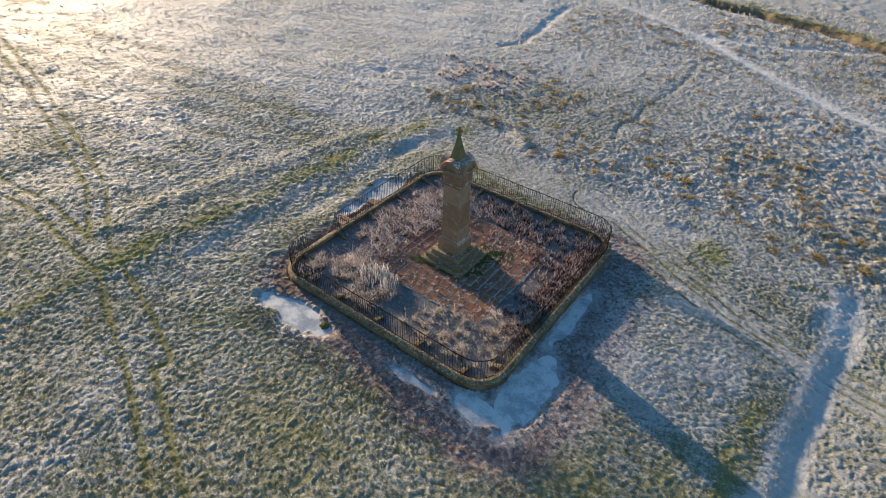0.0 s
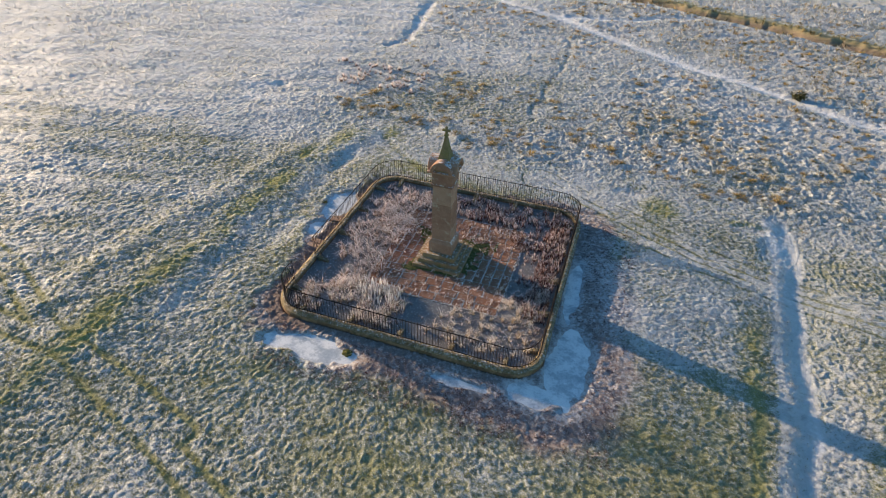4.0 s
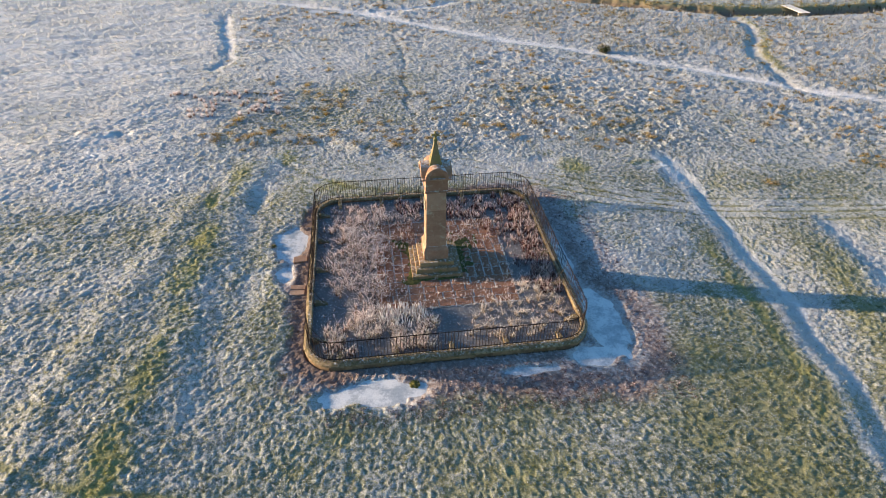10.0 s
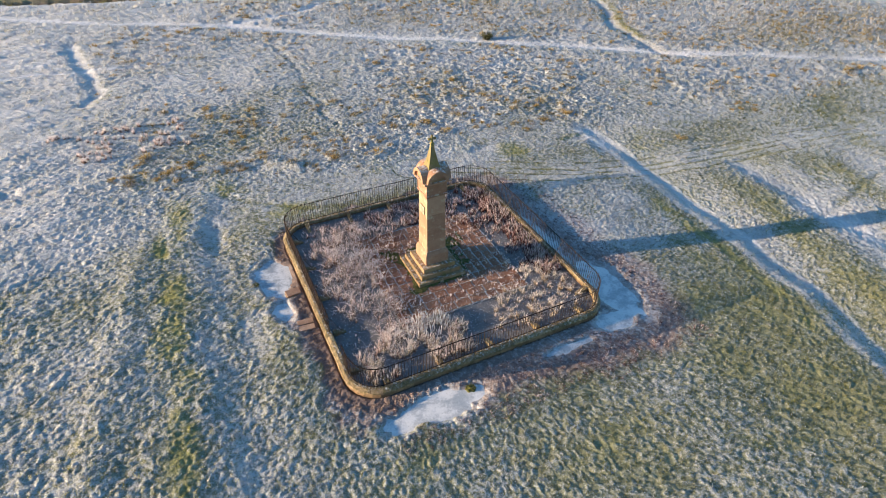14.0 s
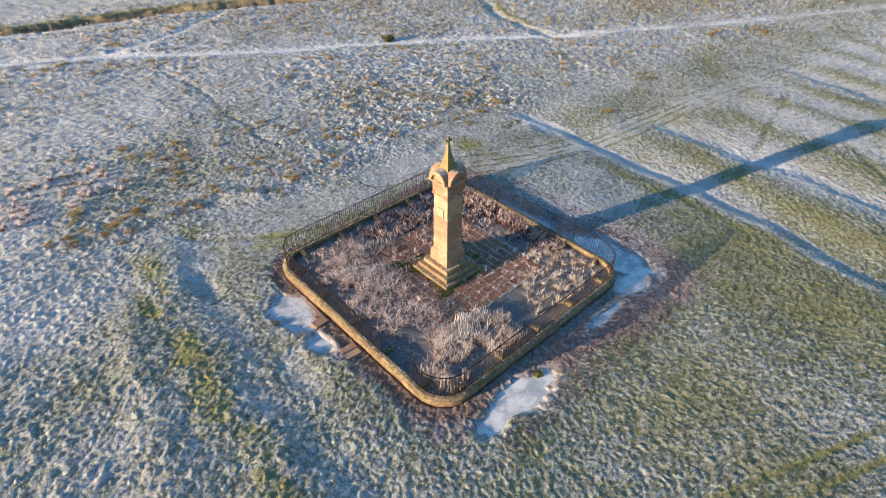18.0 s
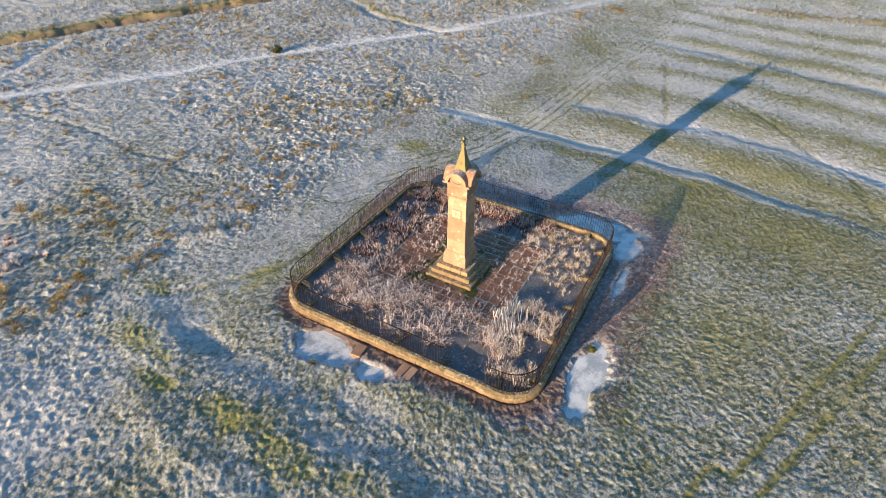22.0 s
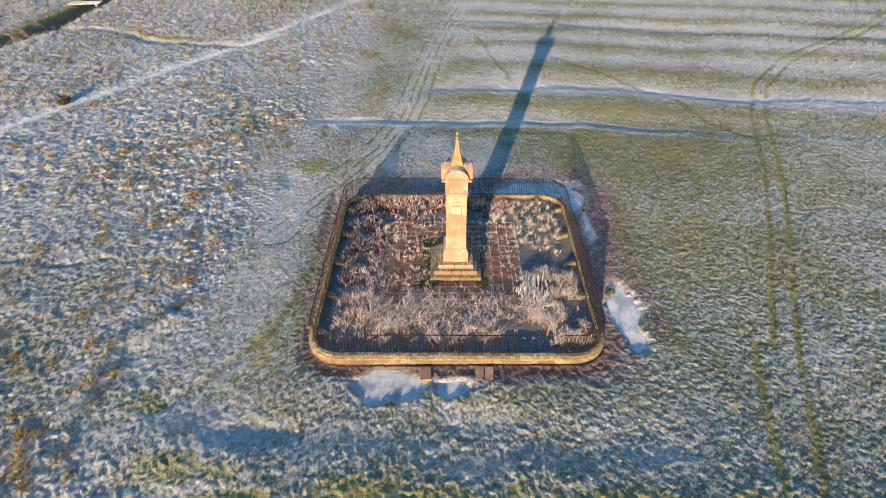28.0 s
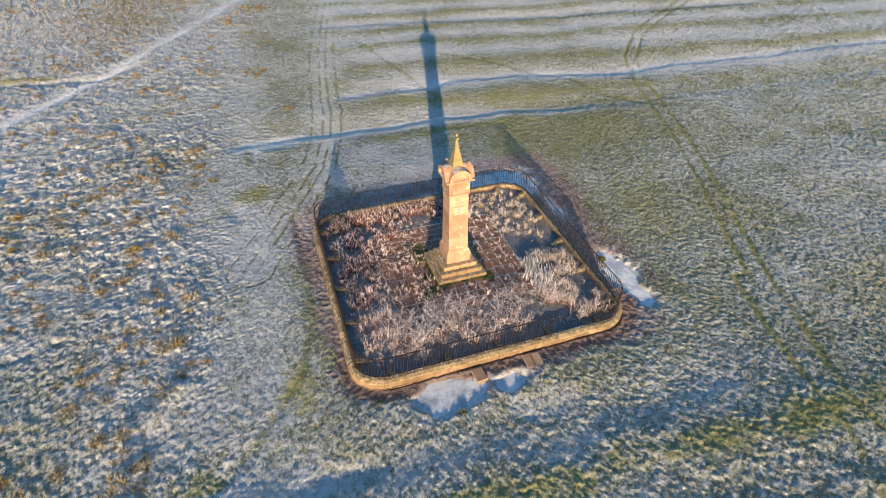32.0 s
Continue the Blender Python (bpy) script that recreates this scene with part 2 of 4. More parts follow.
M_LITTER = blade_mat("leaf_litter", (0.15, 0.085, 0.04), (0.30, 0.18, 0.085), (0.38, 0.25, 0.13), amount=0.12, glow=0.15)
M_MOSS = plain("clump_moss", (0.06, 0.07, 0.02), (0.19, 0.17, 0.05), 0.9, 14)
M_CUSHION = plain("cushion_moss", (0.045, 0.055, 0.016), (0.135, 0.125, 0.04), 0.95, 7, 0.0, 0.8)
M_BUSHY = blade_mat("moss_blades", (0.06, 0.075, 0.02), (0.15, 0.15, 0.045), (0.26, 0.24, 0.08), amount=0.15, glow=0.2)
M_TWIG = plain("twig_bark", (0.07, 0.05, 0.035), (0.14, 0.10, 0.07), 0.9, 20)

# ---- mesh helpers ----


def mesh_of(name, bm, material, smooth=False):
    me = bpy.data.meshes.new(name)
    bm.to_mesh(me)
    bm.free()
    me.materials.append(material)
    if smooth:
        me.polygons.foreach_set("use_smooth", [True] * len(me.polygons))
    return me


def part(name, bm, material, parent, label=""):
    """Links a bmesh, or a ready mesh, as one mesh object under a thing."""
    me = mesh_of(name, bm, material) if isinstance(bm, bmesh.types.BMesh) else bm
    ob = new(name, me)
    ob.parent = parent
    return tagged(ob, label) if label else ob


def empty(name, m=None):
    ob = new(name)
    ob.empty_display_size = 0.2
    if m is not None:
        ob.matrix_world = m
    return ob


def box_bm(x0, x1, y0, y1, z0, z1, bevel=0.02, wear=0.0, rng=None):
    bm = bmesh.new()
    bmesh.ops.create_cube(bm, size=1)
    for v in bm.verts:
        v.co = Vector((x0 + (v.co.x + 0.5) * (x1 - x0), y0 + (v.co.y + 0.5) * (y1 - y0), z0 + (v.co.z + 0.5) * (z1 - z0)))
        if wear:
            v.co += Vector([rng.uniform(-wear, wear) for _ in range(3)])
    if bevel:
        bmesh.ops.bevel(bm, geom=list(bm.edges), offset=bevel, segments=1, affect="EDGES")
    return bm


def frustum_bm(levels, bevel=0.0):
    """Square sections (half width, z), one above another."""
    bm = bmesh.new()
    rings = [[bm.verts.new((sx * h, sy * h, z)) for sx, sy in ((-1, -1), (1, -1), (1, 1), (-1, 1))] for h, z in levels]
    for a, b in zip(rings, rings[1:]):
        for i in range(4):
            bm.faces.new((a[i], a[(i + 1) % 4], b[(i + 1) % 4], b[i]))
    bm.faces.new(rings[0][::-1])
    bm.faces.new(rings[-1])
    if bevel:
        bmesh.ops.bevel(bm, geom=list(bm.edges), offset=bevel, segments=1, affect="EDGES")
    return bm


def tube_bm(points, radius, sides=6):
    bm = bmesh.new()
    rings = []
    for i, p in enumerate(points):
        a, b = Vector(points[max(i - 1, 0)]), Vector(points[min(i + 1, len(points) - 1)])
        q = (b - a).to_track_quat("Z", "Y")
        r = radius[i] if isinstance(radius, (list, tuple)) else radius
        rings.append([bm.verts.new(Vector(p) + q @ Vector((r * math.cos(k * math.tau / sides), r * math.sin(k * math.tau / sides), 0))) for k in range(sides)])
    for a, b in zip(rings, rings[1:]):
        for k in range(sides):
            bm.faces.new((a[k], a[(k + 1) % sides], b[(k + 1) % sides], b[k]))
    bm.faces.new(rings[0][::-1])
    bm.faces.new(rings[-1])
    return bm


def raw_mesh(name, verts, quads, material, smooth=False):
    """A mesh straight from arrays of vertices and quads."""
    me = bpy.data.meshes.new(name)
    n, k = len(verts), len(quads)
    me.vertices.add(n)
    me.vertices.foreach_set("co", np.ascontiguousarray(verts, dtype=np.float32).ravel())
    me.loops.add(k * 4)
    me.loops.foreach_set("vertex_index", np.ascontiguousarray(quads, dtype=np.int32).ravel())
    me.polygons.add(k)
    me.polygons.foreach_set("loop_start", np.arange(0, k * 4, 4, dtype=np.int32))
    me.polygons.foreach_set("use_smooth", np.full(k, smooth))
    me.materials.append(material)
    me.update(calc_edges=True)
    return me


def blade_mesh(name, root, height, lean, width, material, rng, segs=3, droop=0.5):
    """Many tapering blades: root (n,3), height (n,), lean (n,2) the sideways reach of each tip."""
    n = len(root)
    ang = rng.uniform(0, math.tau, n)
    side = np.stack([np.cos(ang), np.sin(ang), np.zeros(n)], 1) * (np.asarray(width) * np.ones(n))[:, None] * 0.5
    verts, along = [], []
    for i in range(segs + 1):
        t = i / segs
        p = root.copy()
        p[:, :2] += lean * (t ** 1.8)
        p[:, 2] += height * (t - droop * 0.45 * t ** 3)
        w = 1.0 - 0.85 * t
        verts += [p - side * w, p + side * w]
        along += [np.full(n, t), np.full(n, t)]
    stacked = np.stack(verts, 1)
    per = 2 * (segs + 1)
    base = (np.arange(n) * per)[:, None]
    quads = np.concatenate([base + np.array([[2 * i, 2 * i + 1, 2 * i + 3, 2 * i + 2]]) for i in range(segs)], 0)
    me = raw_mesh(name, stacked.reshape(-1, 3), quads, material)
    me.attributes.new("along", "FLOAT", "POINT").data.foreach_set("value", np.stack(along, 1).ravel().astype(np.float32))
    return me


# ---- the lie of the land ----
LAT = np.random.RandomState(7).rand(8, 256, 256)


def vnoise(x, y, size, seed=0):
    """Smooth lattice noise, 0 to 1, with features of about that size."""
    u, v = x / size + 37.3 * seed, y / size + 11.7 * seed
    i, j = np.floor(u).astype(int), np.floor(v).astype(int)
    fu, fv = u - i, v - j
    fu, fv = fu * fu * (3 - 2 * fu), fv * fv * (3 - 2 * fv)
    g = LAT[seed % 8]
    a, b = g[i % 256, j % 256], g[(i + 1) % 256, j % 256]
    c, d = g[i % 256, (j + 1) % 256], g[(i + 1) % 256, (j + 1) % 256]
    return (a * (1 - fu) + b * fu) * (1 - fv) + (c * (1 - fu) + d * fu) * fv


def away(x, y, line):
    """Distance from a polyline, and on which side of it (left positive)."""
    best, side = np.full(x.shape, 1e9), np.zeros(x.shape)
    for (ax, ay), (bx, by) in zip(line, line[1:]):
        dx, dy = bx - ax, by - ay
        t = np.clip(((x - ax) * dx + (y - ay) * dy) / (dx * dx + dy * dy), 0, 1)
        d = np.hypot(x - ax - t * dx, y - ay - t * dy)
        s = np.sign(dx * (y - ay) - dy * (x - ax))
        side = np.where(d < best, s, side)
        best = np.minimum(best, d)
    return best, side


def bell(d, w):
    return np.exp(-(d / w) ** 2)


def ramp(v, lo, hi):
    t = np.clip((v - lo) / (hi - lo), 0, 1)
    return t * t * (3 - 2 * t)


def drop(s, depth, run, half=0.4):
    """A small scarp: down at s = 0, over twice the half, then slowly up again over the run."""
    return depth * ramp(s, -half, half) * (1 - ramp(s, half + 0.3, run))


def from_wall(x, y, half=7.25, r=1.7):
    """Distance outwards from the outer foot of the enclosure's wall."""
    qx, qy = np.abs(x) - half + r, np.abs(y) - half + r
    return np.hypot(np.maximum(qx, 0), np.maximum(qy, 0)) + np.minimum(np.maximum(qx, qy), 0) - r


BANK_W = [(-9.6, 15.2), (-11.6, 13.6), (-13.0, 10.7), (-13.3, 6.0), (-14.2, 1.5), (-13.8, -2.0), (-14.0, -5.5), (-14.5, -8.0), (-14.8, -12.0), (-15.0, -16.0), (-15.8, -26)]
BANK_W2 = [(-15.0, 9.0), (-16.2, 2.0), (-17.2, -4), (-18.5, -11)]
TRENCH_E = [(18.7, 11.6), (19.2, 7.8), (18.5, 3.0), (18.2, -2.6), (18.1, -5.8), (17.6, -10.8), (16.6, -15.1), (15.8, -20), (15.3, -25.1), (14.6, -33), (13.5, -48.6)]
TRENCH_F = [(26.0, 2.1), (25.2, -5.0), (25.9, -9.5), (25.2, -14.5), (23.8, -20.1), (22.2, -24.5), (22.6, -31), (21.8, -38), (20.1, -56)]
DIP_W = [(-10.8, 14.0), (-11.0, 11.3), (-11.6, 8.0), (-11.9, 5.4), (-12.7, 0.4), (-12.7, -5.4), (-12.4, -8.6)]
HOLLOWS = [(18.9, 8.4, 1.0, 1.6), (18.0, 10.2, 1.2, 0.5), (-10.8, 9.0, 0.7, 1.6), (10.0, 11.9, 0.9, 0.7), (-10.2, -0.8, 0.8, 2.2)]
TRENCH_G = [(48, 2), (44.6, -12.4), (40.7, -28.6), (37.1, -51)]
PATH_N = [(-48, 82), (-20, 62), (-3.2, 53.6), (5.9, 46.2), (13.3, 40.8), (18.2, 38.2), (21.8, 36.0), (26.2, 32.8), (32.0, 28.8), (38.8, 23.6), (46.0, 19.3), (55.8, 13.7), (64, 9.3), (95, -6)]
PATH_B = [(-10.6, 54.4), (-6.1, 53.8), (-1.6, 53.3), (6.8, 55.6), (14, 60)]
PATH_W = [(-40, 46), (-26.8, 44.5), (-16.1, 43.1), (-8.1, 41.5), (4, 41)]
TRACK_E = [(3.5, 11.4), (9.0, 8.6), (14.5, 5.7), (18.4, 4.6), (24, 3.6), (30, 2.9), (38.2, 1.8), (46, 0.4), (55, -1.6), (67, -4.2), (90, -8)]
RUTS = [(60, -66), (42, -47), (35.7, -38.1), (32.5, -33.7), (26.1, -28.4), (20.0, -25.6), (14.0, -23.7), (8.4, -21.8), (2.6, -19.5), (-1.5, -17.8), (-6.4, -15.8), (-10.8, -14.3), (-13.8, -13.2), (-16.8, -12.2), (-23.3, -9.0), (-30, -7.3), (-44, -3.9), (-70, 1)]
RUTS_B = [(-6.4, -14.9), (-10.5, -13.7), (-14.0, -12.9), (-17.2, -12.9), (-23.1, -12.4), (-28.1, -13.0), (-50, -14)]
SCRAPES = [[(42, -2.3), (33, -4.4), (26.5, -5.8), (22.5, -6.6)], [(33.3, -10.5), (29.6, -14.0), (25.6, -17.2), (22.6, -19.9), (18.5, -21.0), (15.9, -23.4), (14.5, -25.3)], [(8, 8.5), (2.5, 8.2), (-2.5, 8.6), (-5, 9.6), (-8.3, 11.8), (-9.5, 13.5)]]
DITCH = [(-60, 84), (-30, 77), (-13, 72), (6, 67), (22, 61), (32.0, 56.3), (38.9, 53.0), (45.5, 50.6), (52.4, 49.6), (60, 49.6), (90, 52)]
STREAM = [(46, 49.5), (46.0, 43), (43.5, 38.4), (40.6, 33.6), (39.6, 28.8), (39.3, 23.8), (42, 20)]
RUT_N = [(-19.7, 53), (-18.5, 43.6), (-17.3, 37), (-18.1, 34)]
RUT_M = [(0.8, 46), (1.0, 36), (0.7, 27.8), (0.7, 21)]
RIDGE_N = [(-26, 20.5), (-15.2, 18.2), (-12.9, 17.6), (-10.5, 17.5), (-6.0, 16.7), (-3.7, 15.2)]
FAR_REEDS = [(66.8, -4), (67.5, -18), (70.5, -30), (74, -46)]
PUDDLES_S = [(-3.85, -8.7, 2.3, 0.72)]
PUDDLES_E = [(8.3, -5.5, 0.95, 2.4), (7.2, -7.7, 1.25, 0.6), (3.6, -8.25, 1.4, 0.22), (7.75, 0.0, 0.4, 2.1)]
PUDDLES_W = [(-8.35, 3.3, 0.85, 2.0), (-8.55, 0.4, 0.6, 0.9)]
SPOTS = [(11.9, 10.7, 1.3, 1.1), (17.6, 10.6, 1.5, 0.4), (-9.7, 14.3, 1.0, 0.9), (-12.6, 12.0, 0.8, 1.5), (-13.6, 4.4, 0.7, 1.5), (-5.9, 9.9, 1.5, 0.8), (-14.2, 0.6, 0.8, 1.4), (-14.2, -6, 0.6, 2.6), (-13.9, 8.6, 0.4, 1.6), (-14.6, -12, 0.8, 3.0)]
LAWN_SPOTS = [(14.8, -11.0, 2.0, 3.4), (12.4, -8.2, 1.6, 1.1), (15.2, -5.0, 0.9, 2.6), (9.6, -12.6, 2.0, 1.2), (16.4, -1.5, 0.35, 3.6), (12.9, 1.5, 1.0, 0.7), (13.6, -15.5, 3.0, 2.4), (20.6, -13.5, 1.5, 4.0), (-6, -11.5, 3.0, 1.4), (3, -14, 4.0, 1.6)]
STRIPE_AT = (14, 16.2, 17.6, 19.8, 21.8, 23.2, 25.2, 28.8, 32.2, 35.7, 38.4, 41.3, 44, 46.8, 50, 53, 56, 59, 62, 66)
STRIPE = (0, 0.3, -0.4, 1, 0.4, -1, -0.3, 1, -1, 1, -1, 1, -1, 1, -1, 1, -1, 1, -1, 0)


def ovals(x, y, rows, soft=0.35):
    out = np.zeros(x.shape)
    wob = (vnoise(x, y, 0.8, 3) - 0.5) * 0.55 + (vnoise(x, y, 0.25, 4) - 0.5) * 0.25
    for cx, cy, rx, ry in rows:
        q = np.hypot((x - cx) / rx, (y - cy) / ry) + wob
        out = np.maximum(out, 1 - ramp(q, 1 - soft, 1 + soft))
    return out


def rough_zone(x, y):
    """Where the tussocks stand: north and north-east of the enclosure, and a strip north-west."""
    edge = y - (13.4 - 0.22 * np.maximum(x - 12, 0)) + (vnoise(x, y, 6, 5) - 0.5) * 5
    return ramp(edge, 0, 4) * ramp(x + 13 + 0.2 * (y - 15), -6, 7) * (0.35 + 0.65 * ramp(vnoise(x, y, 9, 6), 0.25, 0.6))


def clumps(x, y, size, seed, lo=0.35, hi=0.8):
    """Uneven tufts of about that size, 0 to 1."""
    wx, wy = (vnoise(x, y, size * 2.3, seed + 3) - 0.5) * size, (vnoise(x, y, size * 2.1, seed + 5) - 0.5) * size
    return ramp(vnoise(x + wx, y + wy, size, seed) * 0.72 + vnoise(x, y, size * 0.47, seed + 1) * 0.28, lo, hi)


def land(x, y):
    """Height and cover of the ground."""
    dist = np.hypot(x, y)
    near = from_wall(x, y)
    flat = 1 - ramp(near, 1.0, 6.0)
    lawn = ramp(x + 0.4 * y, -12, 4) * ramp(-y, 5, 12)
    calm = np.maximum(lawn, ramp(x, 8.5, 12) * ramp(7 - y, 0, 6))      # shorter, smoother turf
    rz = rough_zone(x, y)
    west = ramp(-x, 9, 13) * ramp(y + 16, 0, 6) * (1 - rz)
    z = ((vnoise(x, y, 14, 1) - 0.5) * 0.22 + (vnoise(x, y, 4.2, 2) - 0.5) * (0.10 + 0.08 * west)) * (1 - flat) - 0.04
    ring = 1.1 + np.maximum(ramp(-y, 4, 8) * (0.9 + 0.9 * ramp(x, -7, -1) + 0.8 * ramp(x, 0, 8)), ramp(x, 4, 8) * (3.3 - 2.2 * ramp(y, -3, 7))) + 0.3 * ramp(y, 5, 8)
    wave = (vnoise(x, y, 2.2, 3) - 0.5) * 1.3 + (vnoise(x, y, 0.5, 6) - 0.5) * 0.7
    mud = 1 - ramp(near + wave, ring * 0.72, ring * 1.08)
    puds = np.maximum(np.maximum(ovals(x, y, PUDDLES_S), ovals(x, y, PUDDLES_E)), ovals(x, y, PUDDLES_W))
    ox, oy = x, y
    x, y = x + (vnoise(ox, oy, 2.6, 3) - 0.5) * 0.9 + (vnoise(ox, oy, 0.7, 5) - 0.5) * 0.3, y + (vnoise(ox, oy, 2.6, 6) - 0.5) * 0.9 + (vnoise(ox, oy, 0.7, 2) - 0.5) * 0.3
    d_w, _ = away(x, y, BANK_W)
    d_w2, _ = away(x, y, BANK_W2)
    hx, hy = (x + ox) * 0.5, (y + oy) * 0.5
    d_e, s_e = away(hx, hy, TRENCH_E)
    d_f, s_f = away(hx, hy, TRENCH_F)
    d_g, s_g = away(x, y, TRENCH_G)
    d_q, s_q = away(x, y, DIP_W)
    d_m, s_m = away(hx, hy, PATH_N)
    d_p = np.minimum(d_m, away(x, y, PATH_B)[0] + 0.1)
    d_t, _ = away(ox * 0.8 + x * 0.2, oy * 0.8 + y * 0.2, TRACK_E)
    d_r = np.minimum(away(ox, oy, RUTS)[0], away(ox, oy, RUTS_B)[0])
    d_d, s_d = away(x, y, DITCH)
    d_s, s_s = away(x, y, STREAM)
    d_n, s_n = away(x, y, RUT_N)
    d_k = away(x, y, RUT_M)[0]
    d_l = away(x, y, PATH_W)[0]
    d_c = np.minimum.reduce([away(ox * 0.6 + x * 0.4, oy * 0.6 + y * 0.4, line)[0] for line in SCRAPES])
    d_b, _ = away(x, y, FAR_REEDS)
    d_h, _ = away(x, y, RIDGE_N)
    x, y = ox, oy
    gap = ramp(vnoise(x, y, 1.6, 4), 0.15, 0.45)
    rutted = bell(np.abs(d_r - 0.55), 0.16) * (0.4 + 0.6 * gap)
    tyres = np.maximum(bell(np.abs(d_t - 0.34), 0.10), 0.8 * bell(np.abs(d_t - 1.25), 0.09)) * ramp(vnoise(x, y, 0.9, 5), 0.2, 0.5) * ramp(70 - x, 0, 14)
    trough = (1 - ramp(np.abs(d_e * s_e - 0.45), 0.65, 1.05)) * ramp(13 - y, 0, 2) * (1 - 0.75 * ramp(-y, 15, 22))
    hollow = np.maximum(ovals(x, y, HOLLOWS, 0.45), bell(d_q * s_q - 0.5, 0.75) * (0.6 + 0.4 * gap))
    strip = ovals(x, y, [(-1, 10.6, 11, 2.6)], 0.4)                  # trodden ground north of the wall
    smooth = np.maximum.reduce([bell(d_p, 0.8), bell(d_n, 0.7), bell(d_s, 0.8), 0.75 * bell(d_t, 1.5), mud * 0.55, rutted * 0.5, trough * 0.75, strip * 0.6, hollow * 0.3, puds])
    # sward: tufts a hand to a pace across
    fine = clumps(x, y, 0.10, 4, 0.34, 0.7)
    tuft = clumps(x, y, 0.125, 1, 0.42, 0.64)
    hump = clumps(x, y, 0.55, 2, 0.45, 0.72)
    knot = clumps(x, y, 0.22, 6, 0.58, 0.78)                        # scattered taller tufts, which throw long shadows
    body = (1 - 0.8 * smooth) * (1 - 0.1 * calm)
    z += (fine * 0.014 + tuft * 0.029) * (1 + 0.35 * rz + 0.034 * np.clip(dist - 14, 0, 40)) * body * (1 - 0.15 * west)
    z += knot * (0.02 + 0.05 * rz + 0.03 * west) * body * (1 - mud)
    z += hump * (0.008 + 0.065 * rz + 0.012 * west) * body * (1 - mud)
    z += mud * (1 - puds) * clumps(x, y, 0.18, 6, 0.5, 0.75) * 0.03
    z += bell(d_h, 0.55) * 0.2 * (0.35 + 0.65 * gap)
    z += bell(d_w, 1.2) * 0.05 + bell(d_w2, 0.9) * 0.10
    z -= drop(d_e * s_e - 0.4, 0.15, 5.0, 0.55) * ramp(13 - y, 0, 2) * (1 - 0.55 * ramp(-y, 15, 22))
    z -= drop(d_q * s_q - 0.3, 0.075, 3.0, 0.75) * ramp(15.5 - y, 0, 2) * ramp(y + 10, 0, 3) + ovals(x, y, HOLLOWS, 0.6) * 0.08
    z -= drop(d_f * s_f, 0.12, 4.0, 0.5) * ramp(3 - y, 0, 2) + drop(d_g * s_g, 0.12, 4.0, 0.6) * ramp(2 - y, 0, 3)
    # old plough ridges
    u = x - 0.17 * (y + 22) + (vnoise(x, y, 7, 2) - 0.5) * 1.6
    east = ramp(x, 17, 20) * ramp(2.5 - y, 0, 6)
    band = np.interp(u, STRIPE_AT, STRIPE) * east
    z += 0.03 * band
    furrow = np.sin((y - 0.28 * x) * math.tau / 3.4 + vnoise(x, y, 9, 2) * 5)
    field = ramp(-x, 14, 22) * ramp(y + 14, 0, 12)
    z += field * 0.03 * furrow * (0.3 + 0.7 * gap)
    z -= bell(d_p, 0.65) * 0.07 + bell(d_t, 1.2) * 0.03 + rutted * 0.04 + tyres * 0.05 + bell(d_c, 0.3) * 0.04
    z -= ramp(1.9 - d_d, 0, 1.2) * 1.5 + ramp(1.0 - d_s, 0, 0.8) * 0.13 + ramp(0.8 - d_n, 0, 0.6) * 0.11 + bell(d_k, 0.3) * 0.07 + bell(d_l, 0.3) * 0.07
    z += bell(d_b, 1.0) * 0.2 * fine
    z -= (1 - ramp(near, 0.2, ring)) * 0.07
    puds = np.clip(puds * 1.4, 0, 1)
    z = z * (1 - puds) + puds * -0.21
    z = np.where(near < -0.1, -0.45, z)
    # cover
    top = 0.25 * fine + 0.6 * tuft + 0.15 * hump
    frost = 0.475 + 0.14 * (vnoise(x, y, 6, 3) - 0.5) + 0.12 * (vnoise(x, y, 1.9, 2) - 0.5) + 0.20 * (top - 0.55)
    frost += -0.03 * lawn + 0.05 * ramp(y, 22, 32) + 0.05 * west + 0.08 * field * (1 + 0.7 * furrow * gap)
    frost += 0.16 * ovals(x, y, [(12.8, 1.5, 3.6, 5.5)], 0.5) + 0.10 * ovals(x, y, [(-3, 15.5, 11, 3.6), (3, 11.6, 9, 2.4)], 0.5)
    frost += 0.05 * ramp(dist, 20, 40) * (1 - ramp(-x, 6, 20)) - 0.01 * rz - 0.08 * rz * hump - 0.11 * ramp(-x, -6, 6) * ramp(x, -18, -13) * ramp(y, 9, 14) * ramp(34 - y, 0, 10) + 0.10 * knot * rz + 0.15 * ramp(y, 7.5, 11) - 0.03 * ramp(x, 5, 11) * ramp(-y, 2, 8) * ramp(22 - x, 0, 4) * ramp(26 + y, 0, 10)
    frost += -0.14 * band + 0.12 * east
    frost += 0.36 * bell(d_p, 0.7) * (0.55 + 0.45 * gap) + 0.10 * bell(d_t, 1.6) + 0.24 * trough + 0.12 * hollow + 0.24 * bell(d_f * s_f - 0.5, 0.9) * ramp(3 - y, 0, 2) + 0.08 * bell(d_n, 0.6) + 0.06 * bell(d_s, 0.7) + 0.22 * bell(d_l, 0.3) + 0.24 * bell(d_d * s_d + 2.5, 0.6) - 0.06 * bell(d_k, 0.3)
    frost -= 0.20 * rutted + 0.28 * tyres + 0.14 * bell(d_c, 0.3)
    green = 0.35 * bell(d_m * s_m + 1.7, 0.9) * ramp(x, 8, 16) * ramp(50 - x, 0, 14)
